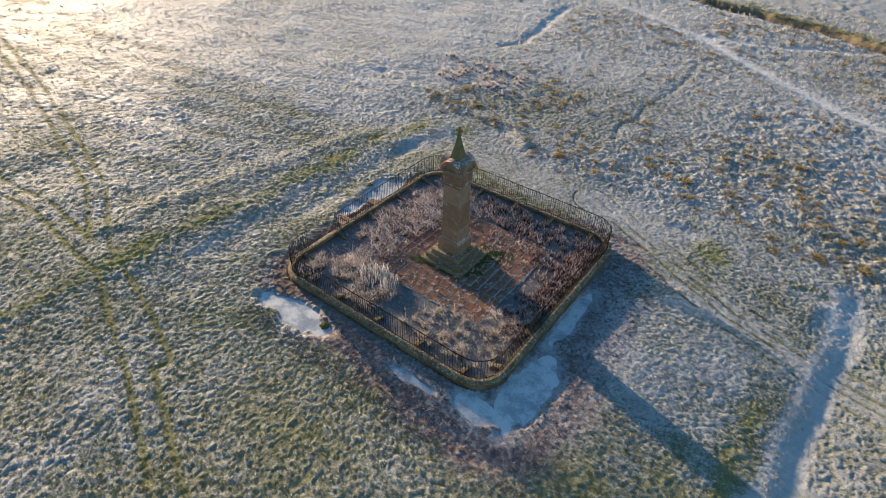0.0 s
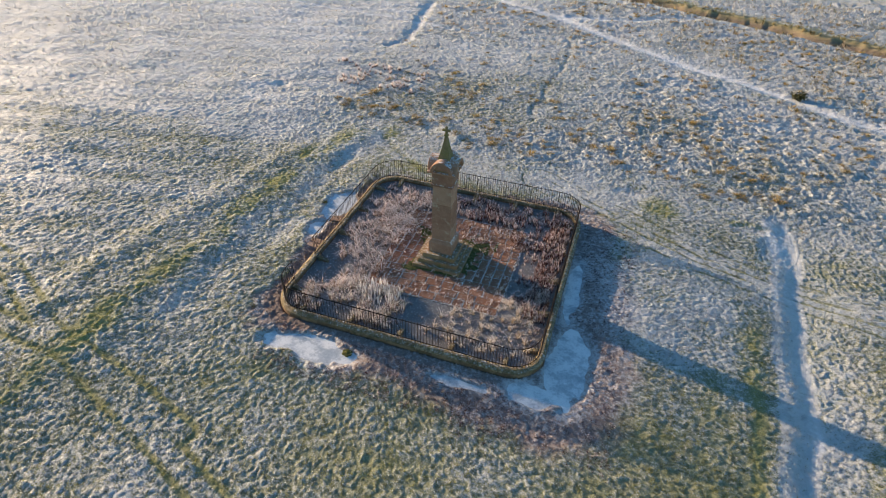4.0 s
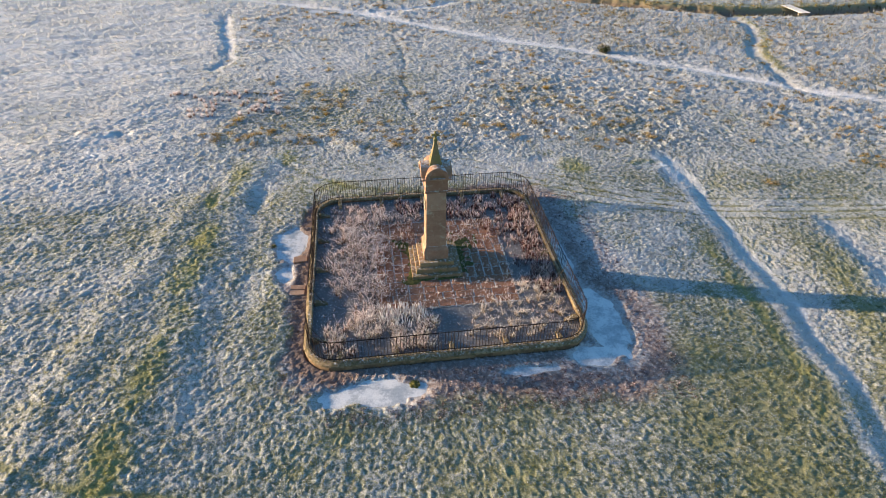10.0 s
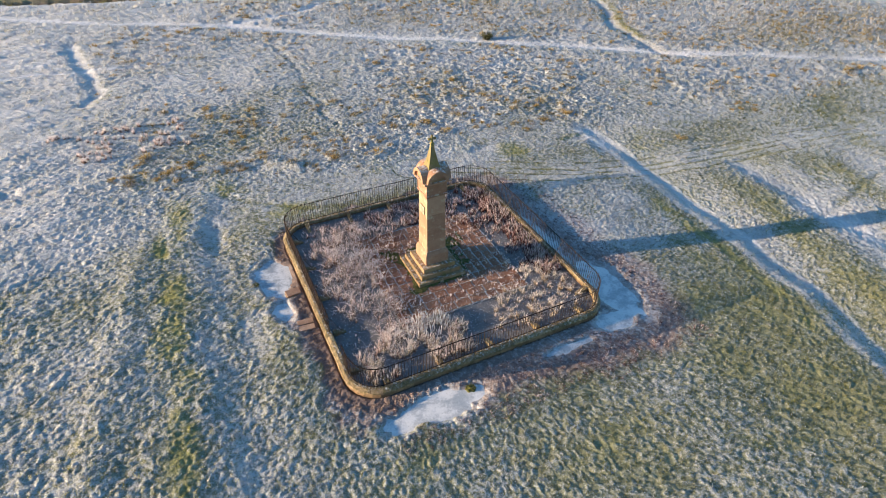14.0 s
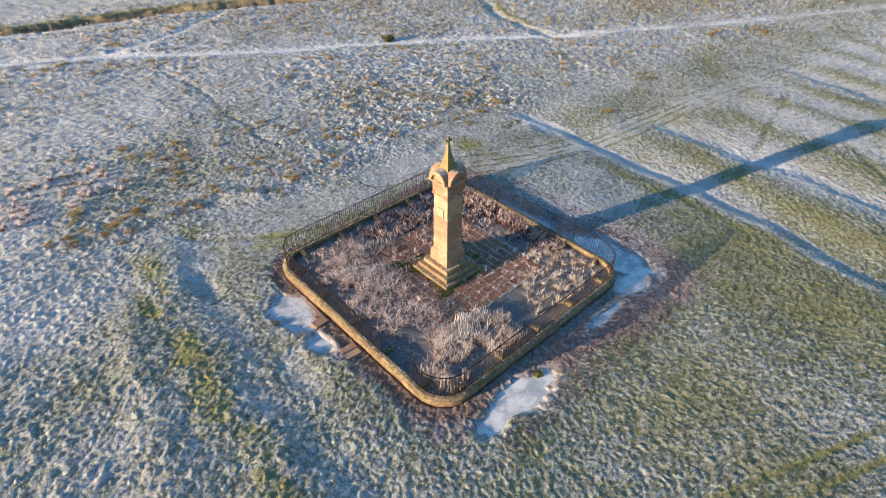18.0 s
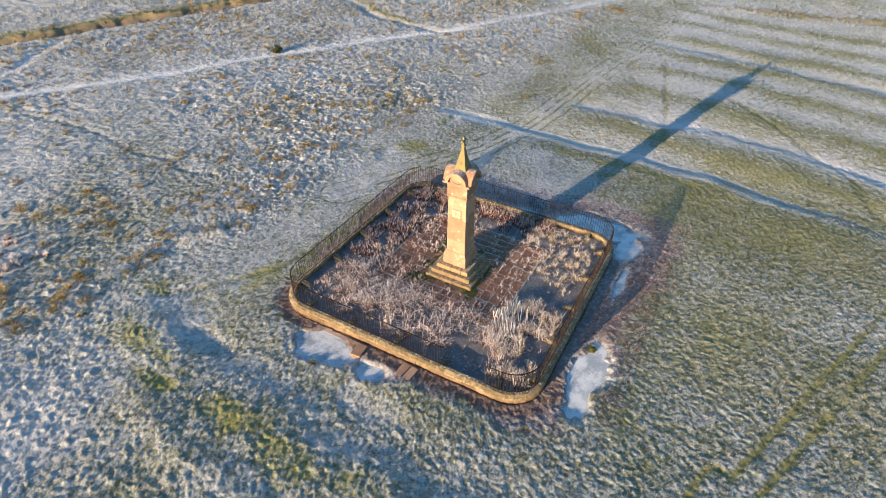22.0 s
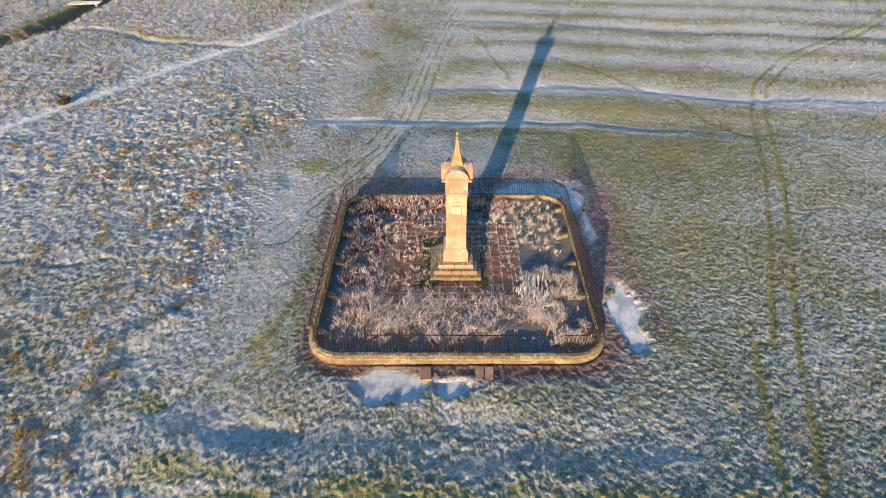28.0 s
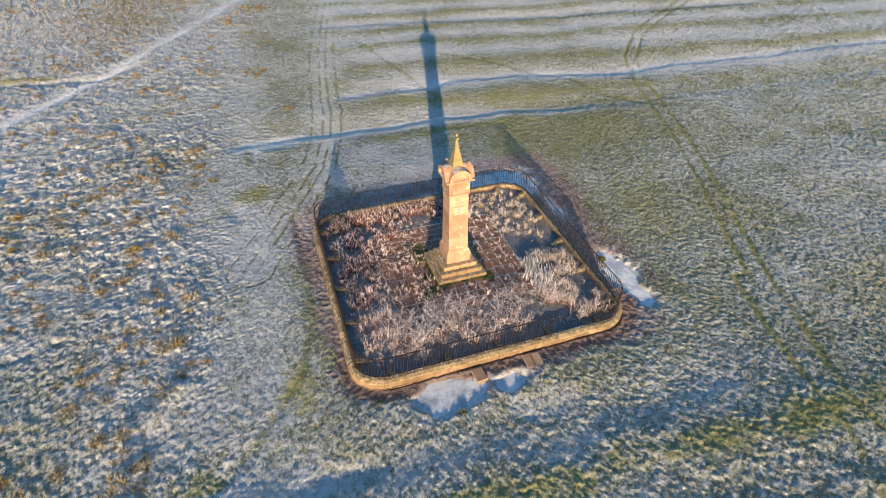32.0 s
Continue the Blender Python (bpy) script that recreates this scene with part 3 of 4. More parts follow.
    bare = clumps(x, y, 0.9, 7, 0.5, 0.72) * ramp(vnoise(x, y, 5.5, 9) + 0.2 * lawn, 0.36, 0.62) * (1 - rz) * (1 - 0.6 * west) * (1 - 0.7 * field)
    moss = ovals(x, y, SPOTS, 0.55) * (0.55 + 0.6 * vnoise(x, y, 0.7, 5))
    moss = np.maximum(moss, 0.38 * ovals(x, y, LAWN_SPOTS, 0.75) * (0.35 + 0.9 * vnoise(x, y, 0.8, 5)))
    moss = np.maximum.reduce([moss, 0.28 * bare, 0.10 * lawn, green, 0.42 * np.clip(band, 0, 1) * (0.4 + 0.8 * vnoise(x, y, 1.4, 5)), 0.5 * rutted])
    moss = np.maximum(moss, 0.8 * bell(d_e * s_e + 1.3, 0.4) * ramp(3 - y, 0, 3) * ramp(16 + y, 0, 4) * ramp(vnoise(x, y, 1.5, 6), 0.2, 0.5))
    moss = np.maximum(moss, 0.75 * bell(d_w, 0.5) * ramp(vnoise(x, y, 2.4, 6), 0.3, 0.55) * (0.35 + 0.65 * ramp(vnoise(x, y, 0.45, 2), 0.3, 0.6)))
    moss = np.maximum.reduce([moss, 0.8 * bell(d_s * s_s - 1.25, 0.6) * ramp(y, 26, 30), 0.6 * bell(d_d * s_d - 3.0, 1.0), 0.5 * bell(d_n * s_n - 0.95, 0.3)])
    moss *= 1 - mud
    frost -= moss * 0.24 + 0.05 * mud - 0.22 * ovals(x, y, [(a, b, c * 1.15 + 0.1, d * 1.15 + 0.1) for a, b, c, d in PUDDLES_S + PUDDLES_E + PUDDLES_W], 0.5) + 0.7 * ramp(2.6 - d_d, 0, 1.2)
    mud = np.maximum(mud, ramp(1.9 - d_d, 0, 0.8))
    frost -= 0.36 * (1 - ramp(near, 0.3, 0.8)) * ramp(-x, 4, 6)
    straw = rz * (0.08 + 0.5 * hump) + 0.06 + 0.30 * ramp(dist, 30, 50) * ramp(y, 0, 20)
    straw = np.maximum(straw, 0.6 * bell(d_h, 0.5) * gap)
    far = ramp(d_m * s_m, 0.8, 6) * ramp(x, -20, 20)
    straw = np.maximum(straw, far * 0.85)
    straw = np.maximum(straw, bell(d_b, 1.6))
    frost -= 0.08 * far + 0.2 * bell(d_b, 1.5)
    return z, np.stack([np.clip(frost, 0, 1), np.clip(moss, 0, 1), np.clip(mud, 0, 1), np.clip(straw, 0, 1)], -1)


rows = [0.01, 2.0, 4.0, 5.5, 6.3]
while rows[-1] < 3400:
    q = rows[-1]
    rows.append(q + (0.075 if q < 20 else 0.0035 * q if q < 34 else 0.006 * q if q < 95 else 0.3 * q))
ang = np.linspace(0, math.tau, 1560, endpoint=False)
GR, GA = np.meshgrid(np.array(rows), ang, indexing="ij")
GX, GY = GR * np.cos(GA), GR * np.sin(GA)
GZ, COVER = land(GX, GY)
ids = np.arange(GX.size).reshape(GX.shape)
turn = np.roll(ids, -1, 1)
quads = np.stack([ids[:-1], ids[1:], turn[1:], turn[:-1]], -1).reshape(-1, 4)
me = raw_mesh("ground", np.stack([GX, GY, GZ], -1).reshape(-1, 3), quads, M_GROUND, True)
me.color_attributes.new("cover", "FLOAT_COLOR", "POINT").data.foreach_set("color", COVER.reshape(-1).astype(np.float32))
tagged(new("ground", me), "frost-covered rough pasture with ruts and low banks", "ground", kind="structure")


def ground_z(x, y):
    return land(np.atleast_1d(np.asarray(x, float)), np.atleast_1d(np.asarray(y, float)))[0]


# ---- enclosure wall ----
HALF, RAD = 6.98, 1.45
LONG = 1.018                                      # the square is a little longer north to south
PLOT = pose(0.05, 0.14, 0.0, 0.74, -0.27, 0)      # the whole plot has settled a little towards the south
SIDE, ARC = 2 * (HALF - RAD), RAD * math.pi / 2
LOOP = 4 * (SIDE + ARC)


def along_wall(s, off=0.0):
    """A point of the wall's centre line, s metres along it from the south side's west end, pushed outwards by off."""
    s %= LOOP
    k, u = int(s // (SIDE + ARC)), s % (SIDE + ARC)
    if u <= SIDE:
        p, n = Vector((-HALF + RAD + u, -HALF - off, 0)), Vector((0, -1, 0))
    else:
        a = (u - SIDE) / RAD
        n = Vector((math.sin(a), -math.cos(a), 0))
        p = Vector((HALF - RAD, -HALF + RAD, 0)) + n * (RAD + off)
    q = Matrix.Rotation(k * math.pi / 2, 3, "Z")
    p = q @ p
    return Vector((p.x, p.y * LONG, p.z)), q @ n


def sweep_bm(s0, s1, profile, steps=2, closed=False):
    """A profile of (outward offset, z) drawn along the wall from s0 to s1."""
    bm = bmesh.new()
    rings = [[bm.verts.new((*along_wall(s0 + (s1 - s0) * i / steps, o)[0].xy, z)) for o, z in profile] for i in range(steps + (0 if closed else 1))]
    n = len(profile)
    pairs = list(zip(rings, rings[1:] + ([rings[0]] if closed else [])))
    for a, b in pairs:
        for j in range(n):
            bm.faces.new((a[j], b[j], b[(j + 1) % n], a[(j + 1) % n]))
    if not closed:
        bm.faces.new(rings[0])
        bm.faces.new(rings[-1][::-1])
    bmesh.ops.recalc_face_normals(bm, faces=list(bm.faces))
    return bm


wall = tagged(empty("boundary_wall", PLOT), "low sandstone boundary wall with rounded corners", "wall", kind="structure")
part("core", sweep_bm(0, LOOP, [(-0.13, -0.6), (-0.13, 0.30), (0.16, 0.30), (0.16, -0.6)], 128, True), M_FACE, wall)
rng = random.Random(3)
s = 0.0
while s < LOOP - 0.3:
    e = s + rng.uniform(0.85, 1.25)
    e = LOOP if e > LOOP - 0.6 else e
    j, dz = rng.uniform(-0.012, 0.012), rng.uniform(-0.012, 0.012)
    cope = [(-0.16 + j, 0.24), (-0.16 + j, 0.375 + dz), (-0.12 + j, 0.41 + dz), (0.06 + j, 0.41 + dz), (0.20 + j, 0.32 + dz), (0.215 + j, 0.24)]
    bm = sweep_bm(s + 0.004, e - 0.004, cope, 6)
    for v in bm.verts:
        v.co += Vector((rng.uniform(-1, 1), rng.uniform(-1, 1), rng.uniform(-1, 1))) * 0.012
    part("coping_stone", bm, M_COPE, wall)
    s = e
for z0, z1, mean in ((-0.08, 0.232, 0.8), (-0.5, -0.09, 0.95)):
    s = rng.uniform(0, 0.3)
    stop = s + LOOP
    while s < stop - 0.2:
        e = s + mean * rng.uniform(0.7, 1.35)
        e = stop if e > stop - 0.45 else e
        o = 0.185 + rng.uniform(-0.012, 0.015) + (0.03 if z0 < -0.3 else 0)
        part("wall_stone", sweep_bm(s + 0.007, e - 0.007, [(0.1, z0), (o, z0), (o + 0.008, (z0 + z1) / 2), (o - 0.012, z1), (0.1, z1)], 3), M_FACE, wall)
        s = e

# ---- bed of gravel and the paved square ----
bx = np.arange(-6.85, 6.86, 0.1)
BX, BY = np.meshgrid(bx, bx, indexing="ij")
BZ = 0.075 + 0.03 * vnoise(BX, BY, 0.9, 2) + 0.025 * vnoise(BX, BY, 0.22, 5)
bi = np.arange(BX.size).reshape(BX.shape)
bq = np.stack([bi[:-1, :-1], bi[1:, :-1], bi[1:, 1:], bi[:-1, 1:]], -1).reshape(-1, 4)
mid = (np.abs(BX[:-1, :-1] + 0.05), np.abs(BY[:-1, :-1] + 0.05))
bq = bq[(np.hypot(np.maximum(mid[0] - 5.5, 0), np.maximum(mid[1] - 5.5, 0)) < 1.36).ravel()]
tagged(new("gravel_bed", raw_mesh("gravel_bed", np.stack([BX, BY * LONG, BZ], -1).reshape(-1, 3), bq, M_GRAVEL, True)), "dark damp gravel bed inside the wall, thinly frosted", "gravel", kind="structure").matrix_world = PLOT

paving = tagged(empty("paving", PLOT), "square of worn red sandstone flagstones round the monument", "paving", kind="structure")
part("joint_filling", box_bm(-3.45, 4.25, -3.75, 4.15, 0.05, 0.138, 0), M_JOINTFILL, paving, "soil and frosted grass between the flagstones")
flags = {}


def flag(x, y, lx, ly):
    key = (round(lx, 1), round(ly, 1))
    if key not in flags:
        h = (key[0] / 2 - 0.042, key[1] / 2 - 0.042)
        flags[key] = mesh_of("flagstone", box_bm(-h[0], h[0], -h[1], h[1], -0.08, 0.04, 0.014), M_FLAG)
    ob = part("flagstone", flags[key], None, paving)
    ob.location = (x, y, 0.115 + rng.uniform(-0.008, 0.014))
    ob.rotation_euler = (radians(rng.uniform(-0.8, 0.8)), radians(rng.uniform(-0.8, 0.8)), radians(rng.uniform(-0.6, 0.6)))


PX0, PX1, PY0, PY1 = -3.4, 4.2, -3.7, 4.1
lengths = (0.6, 0.7, 0.8, 0.9, 1.0, 1.1)


def course(x, y, run, width, along_x):
    t = 0.0
    while t < run - 0.05:
        l = rng.choice(lengths)
        l = run - t if run - t - l < 0.5 else l
        if along_x:
            flag(x + t + l / 2, y + width / 2, l, width)
        else:
            flag(x + width / 2, y + t + l / 2, width, l)
        t += l


for i in range(4):
    course(PX0, PY0 + 0.55 * i, PX1 - PX0, 0.55, True)
    course(PX0, PY1 - 0.55 * (i + 1), PX1 - PX0, 0.55, True)
inner = PY1 - PY0 - 4.4
for i in range(4):
    course(PX0 + 0.5 * i, PY0 + 2.2, inner, 0.5, False)
course(-1.4, 1.4, 2.6, 0.5, True)
for i in range(6):
    course(PX1 - 0.5 * (i + 1), PY0 + 2.2, inner, 0.5, False)

# ---- monument ----
mon = tagged(empty("monument", PLOT @ pose(0, 0, 0.10) @ Matrix.Diagonal((1, 1, 0.985, 1))), "tall square sandstone pillar with a cross on its pointed cap", "monument")


def ring_blocks(half, z0, z1, inner_half, name, cuts=(0.0,)):
    """One step: blocks butted round a square."""
    for k in range(4):
        q = Matrix.Rotation(k * math.pi / 2, 3, "Z")
        edges = [-half, *[c + rng.uniform(-0.12, 0.12) for c in cuts], inner_half]
        for a, b in zip(edges, edges[1:]):
            bm = box_bm(a + 0.004, b - 0.004, -half, -inner_half, z0, z1, 0.018, 0.008, rng)
            bmesh.ops.transform(bm, matrix=q.to_4x4(), verts=bm.verts)
            part(name, bm, M_STEP, mon)


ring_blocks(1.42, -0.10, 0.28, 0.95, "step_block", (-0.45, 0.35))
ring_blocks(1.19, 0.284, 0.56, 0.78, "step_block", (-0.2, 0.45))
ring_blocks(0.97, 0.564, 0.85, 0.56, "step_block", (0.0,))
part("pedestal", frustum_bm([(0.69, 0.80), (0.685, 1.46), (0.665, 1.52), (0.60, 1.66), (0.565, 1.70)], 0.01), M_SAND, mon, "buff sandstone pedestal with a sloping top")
cut = [1.70, 2.45, 3.3, 4.1, 4.75, 5.22]
for i, (a, b) in enumerate(zip(cut, cut[1:])):
    ha, hb = 0.555 - 0.008 * i, 0.555 - 0.008 * (i + 1)
    part("shaft_block", frustum_bm([(ha - 0.003, a), (ha, a + 0.006), (hb, b - 0.006), (hb - 0.003, b)]), M_SAND, mon)
part("necking", frustum_bm([(0.52, 5.22), (0.585, 5.25), (0.60, 5.30), (0.585, 5.35), (0.54, 5.37)]), M_SAND, mon, "moulded sandstone band")
part("frieze", frustum_bm([(0.565, 5.37), (0.57, 5.39), (0.57, 6.00), (0.60, 6.03)], 0.008), M_SAND, mon)
part("cornice", frustum_bm([(0.60, 6.03), (0.70, 6.09), (0.76, 6.12), (0.76, 6.20), (0.70, 6.22)], 0.006), M_SAND, mon, "projecting sandstone cornice")


def vault_bm(turn):
    """A barrel with a hollowed half-round at either end."""
    bm = bmesh.new()
    n, R, r, L, deep = 14, 0.60, 0.40, 0.80, 0.14
    rows = []
    for x, rad in ((-L + deep, 0.0), (-L + deep, r), (-L, r + 0.02), (-L, R - 0.02), (-L + 0.02, R), (L - 0.02, R), (L, R - 0.02), (L, r + 0.02), (L - deep, r), (L - deep, 0.0)):
        if rad == 0.0:
            c = bm.verts.new((x, 0, 0))
            rows.append([c] * (n + 1))
        else:
            rows.append([bm.verts.new((x, rad * math.cos(math.pi * i / n), (0.62 / 0.60) * rad * math.sin(math.pi * i / n))) for i in range(n + 1)])
    for a, b in zip(rows, rows[1:]):
        for i in range(n):
            vs = list(dict.fromkeys((a[i], a[i + 1], b[i + 1], b[i])))
            if len(vs) > 2:
                bm.faces.new(vs)
    bmesh.ops.recalc_face_normals(bm, faces=list(bm.faces))
    bmesh.ops.transform(bm, matrix=Matrix.Translation((0, 0, 6.22)) @ Matrix.Rotation(turn, 4, "Z"), verts=bm.verts)
    return bm


part("vault", vault_bm(0.0), M_SAND, mon, "rounded cap arch with hollowed ends")
part("vault", vault_bm(math.pi / 2), M_SAND, mon, "rounded cap arch with hollowed ends")
for k in range(4):
    bm = box_bm(-0.34, 0.34, -0.668, -0.62, 6.225, 6.33, 0.008)
    bmesh.ops.transform(bm, matrix=Matrix.Rotation(k * math.pi / 2, 4, "Z"), verts=bm.verts)
    part("arch_sill", bm, M_STEP, mon, "weathered sill in the hollow")
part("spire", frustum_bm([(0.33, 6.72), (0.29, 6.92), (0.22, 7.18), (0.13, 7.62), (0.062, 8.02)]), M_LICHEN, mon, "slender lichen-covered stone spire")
for k in range(4):
    for h, zz in ((0.235, 7.12), (0.165, 7.45)):
        bm = bmesh.new()
        bmesh.ops.create_uvsphere(bm, u_segments=8, v_segments=6, radius=0.028)
        bmesh.ops.translate(bm, vec=(0, -h, zz), verts=bm.verts)
        bmesh.ops.transform(bm, matrix=Matrix.Rotation(k * math.pi / 2, 4, "Z"), verts=bm.verts)
        part("boss", bm, M_LICHEN, mon)
part("knop", frustum_bm([(0.05, 8.00), (0.10, 8.04), (0.10, 8.09), (0.05, 8.13)]), M_LICHEN, mon)
bm = box_bm(-0.055, 0.055, -0.05, 0.05, 8.05, 8.54, 0.01)
arm = box_bm(-0.21, 0.21, -0.045, 0.045, 8.28, 8.39, 0.01)
tmp = bpy.data.meshes.new("tmp")
arm.to_mesh(tmp)
arm.free()
bm.from_mesh(tmp)
part("cross", bm, M_LICHEN, mon, "small weathered stone cross")
bm = box_bm(-0.585, -0.545, -0.26, 0.26, 4.02, 4.52, 0.012)
plaque = part("plaque", bm, M_PLAQUE, mon, "pale green inscribed metal plaque")
for i in range(6):
    w = 0.19 - 0.03 * (i % 3)
    part("line_of_writing", box_bm(-0.589, -0.586, -w, w, 4.43 - i * 0.065, 4.455 - i * 0.065, 0), M_SLATE, plaque)

# ---- buttresses with iron braces, inside the wall ----
STAYS = (-5.45, -2.72, 0.0, 2.72, 5.45)


def buttress():
    ob = empty("wall_buttress")
    bm = bmesh.new()
    prof = [(0.0, 0.0), (0.66, 0.0), (0.66, 0.09), (0.10, 0.29), (0.0, 0.30)]
    rows = [[bm.verts.new((y * (1.0 - 0.25 * (x / 0.66)), -x, z)) for x, z in prof] for y in (-0.13, 0.13)]
    for i in range(5):
        bm.faces.new((rows[0][i], rows[0][(i + 1) % 5], rows[1][(i + 1) % 5], rows[1][i]))
    bm.faces.new(rows[0][::-1])
    bm.faces.new(rows[1])
    bmesh.ops.recalc_face_normals(bm, faces=list(bm.faces))
    bmesh.ops.bevel(bm, geom=list(bm.edges), offset=0.012, segments=1, affect="EDGES")
    part("block", bm, M_COPE, ob)
    part("brace", tube_bm([(0, -0.46, 0.14), (0, -0.30, 0.42), (0, 0.17, 1.42)], 0.014, 5), M_IRON, ob, "thin iron brace rising to the railing")
    return tagged(ob, "wedge-shaped sandstone buttress holding an iron brace", "buttress", "buttresses along the wall")


first = None
for k in range(4):
    for u in STAYS:
        m = PLOT @ Matrix.Rotation(k * math.pi / 2, 4, "Z") @ pose(u, 6.76 * (LONG if k % 2 == 0 else 1.0), 0.09)
        if first is None:
            first = buttress()
            first.matrix_world = m
        else:
            copy_thing(first, m)

# ---- iron railings ----
bm = bmesh.new()
r = 0.0095
rings = [[bm.verts.new((sx * w, sy * w, z)) for sx, sy in ((-1, -1), (1, -1), (1, 1), (-1, 1))] for w, z in ((r, 0.38), (r, 1.70), (r * 1.5, 1.72))]
tipv = bm.verts.new((0, 0, 1.80))
for a, b in zip(rings, rings[1:]):
    for i in range(4):
        bm.faces.new((a[i], a[(i + 1) % 4], b[(i + 1) % 4], b[i]))
for i in range(4):
    bm.faces.new((rings[-1][i], rings[-1][(i + 1) % 4], tipv))
BAR = mesh_of("bar", bm, M_IRON)


def railing(s0, s1, label):
    ob = tagged(empty("iron_railing", PLOT), label, "railing", "railings on the wall")
    n = max(2, round((s1 - s0) / 0.152))
    for i in range(n + 1):
        p, _ = along_wall(s0 + (s1 - s0) * i / n, -0.05)
        b = part("bar", BAR, None, ob)
        b.location = p
        b.rotation_euler = (radians(rng.uniform(-0.8, 0.8)), radians(rng.uniform(-0.8, 0.8)), rng.uniform(0, 1))
    for name, z in (("top_rail", 1.68), ("bottom_rail", 0.52)):
        part(name, sweep_bm(s0 - 0.03, s1 + 0.03, [(-0.068, z - 0.009), (-0.068, z + 0.009), (-0.032, z + 0.009), (-0.032, z - 0.009)], 40), M_IRON, ob)
    return ob


Q = SIDE + ARC
railing(-ARC + 0.1, SIDE, "black iron railing on the south wall and its curved corner")
railing(SIDE + 0.1, Q + SIDE, "black iron railing on the east wall and its curved corner")
railing(Q + SIDE + 0.1, 2 * Q + SIDE, "black iron railing on the north wall and its curved corner")
railing(2 * Q + SIDE + 0.1, 3 * Q + HALF - RAD + 2.75, "black iron railing on the west wall, ending at a gap")
railing(3 * Q + HALF - RAD + 4.9, 4 * Q - ARC, "short black iron railing beyond the gap")

# ---- steps outside the west wall ----
stepa = tagged(empty("stone_step", pose(-7.75, 1.62, -0.25, 0, 0, 4)), "rough stone step on a moss-edged block by the wall", "step")
part("tread", box_bm(-0.36, 0.42, -0.27, 0.27, 0.13, 0.24, 0.02, 0.012, rng), M_SLAB, stepa)
part("block", box_bm(-0.40, 0.40, -0.22, 0.24, -0.2, 0.128, 0.02, 0.012, rng), M_STEP, stepa)
slab = tagged(empty("stone_slab", pose(-7.72, -1.15, -0.18, 0, 0, -3)), "pair of flat red stone slabs by the wall", "slab")
for y0, y1 in ((-0.44, -0.015), (0.015, 0.42)):
    part("flag", box_bm(-0.42, 0.40, y0, y1, -0.15, 0.15, 0.02, 0.015, rng), M_SLAB, slab)
part("edge_stone", box_bm(-0.60, -0.44, -0.45, 0.43, -0.15, 0.07, 0.02, 0.015, rng), M_STEP, slab)

# ---- mossy clumps at the wall foot ----


def clump(x, y, z, size, seed, label):
    """A low mound of moss with short blades standing out of it."""
    cr = np.random.RandomState(seed)
    ob = tagged(empty("moss_clump", pose(x, y, z, 0, 0, seed * 37)), label, "moss", "moss clumps by the wall")
    bm = bmesh.new()
    bmesh.ops.create_icosphere(bm, subdivisions=3, radius=size)
    for v in bm.verts:
        v.co *= 1 + 0.16 * math.sin(v.co.x * 19 + seed) * math.cos(v.co.y * 23) + cr.uniform(-0.04, 0.04)
        v.co.z *= 0.42
    part("mound", bm, M_MOSS, ob)
    n = 170
    a, q = cr.uniform(0, math.tau, n), np.sqrt(cr.uniform(0, 1, n)) * size * 0.95
    root = np.stack([np.cos(a) * q, np.sin(a) * q, 0.36 * np.sqrt(np.maximum(size * size - q * q, 0))], 1)
    lean = np.stack([np.cos(a), np.sin(a)], 1) * cr.uniform(0.02, 0.09, (n, 1))
    part("blades", blade_mesh("blades", root, cr.uniform(0.05, 0.13, n), lean, cr.uniform(0.012, 0.024, n), M_BUSHY, cr, 2), None, ob)
    return ob


clump(-1.96, -8.35, -0.2, 0.26, 2, "dark green moss clump at the edge of the ice")
clump(-9.45, 3.1, -0.14, 0.2, 3, "olive moss clump beside the frozen puddle")
clump(-7.97, -7.25, -0.14, 0.2, 5, "olive moss clump outside the wall corner")

# ---- frozen puddles ----


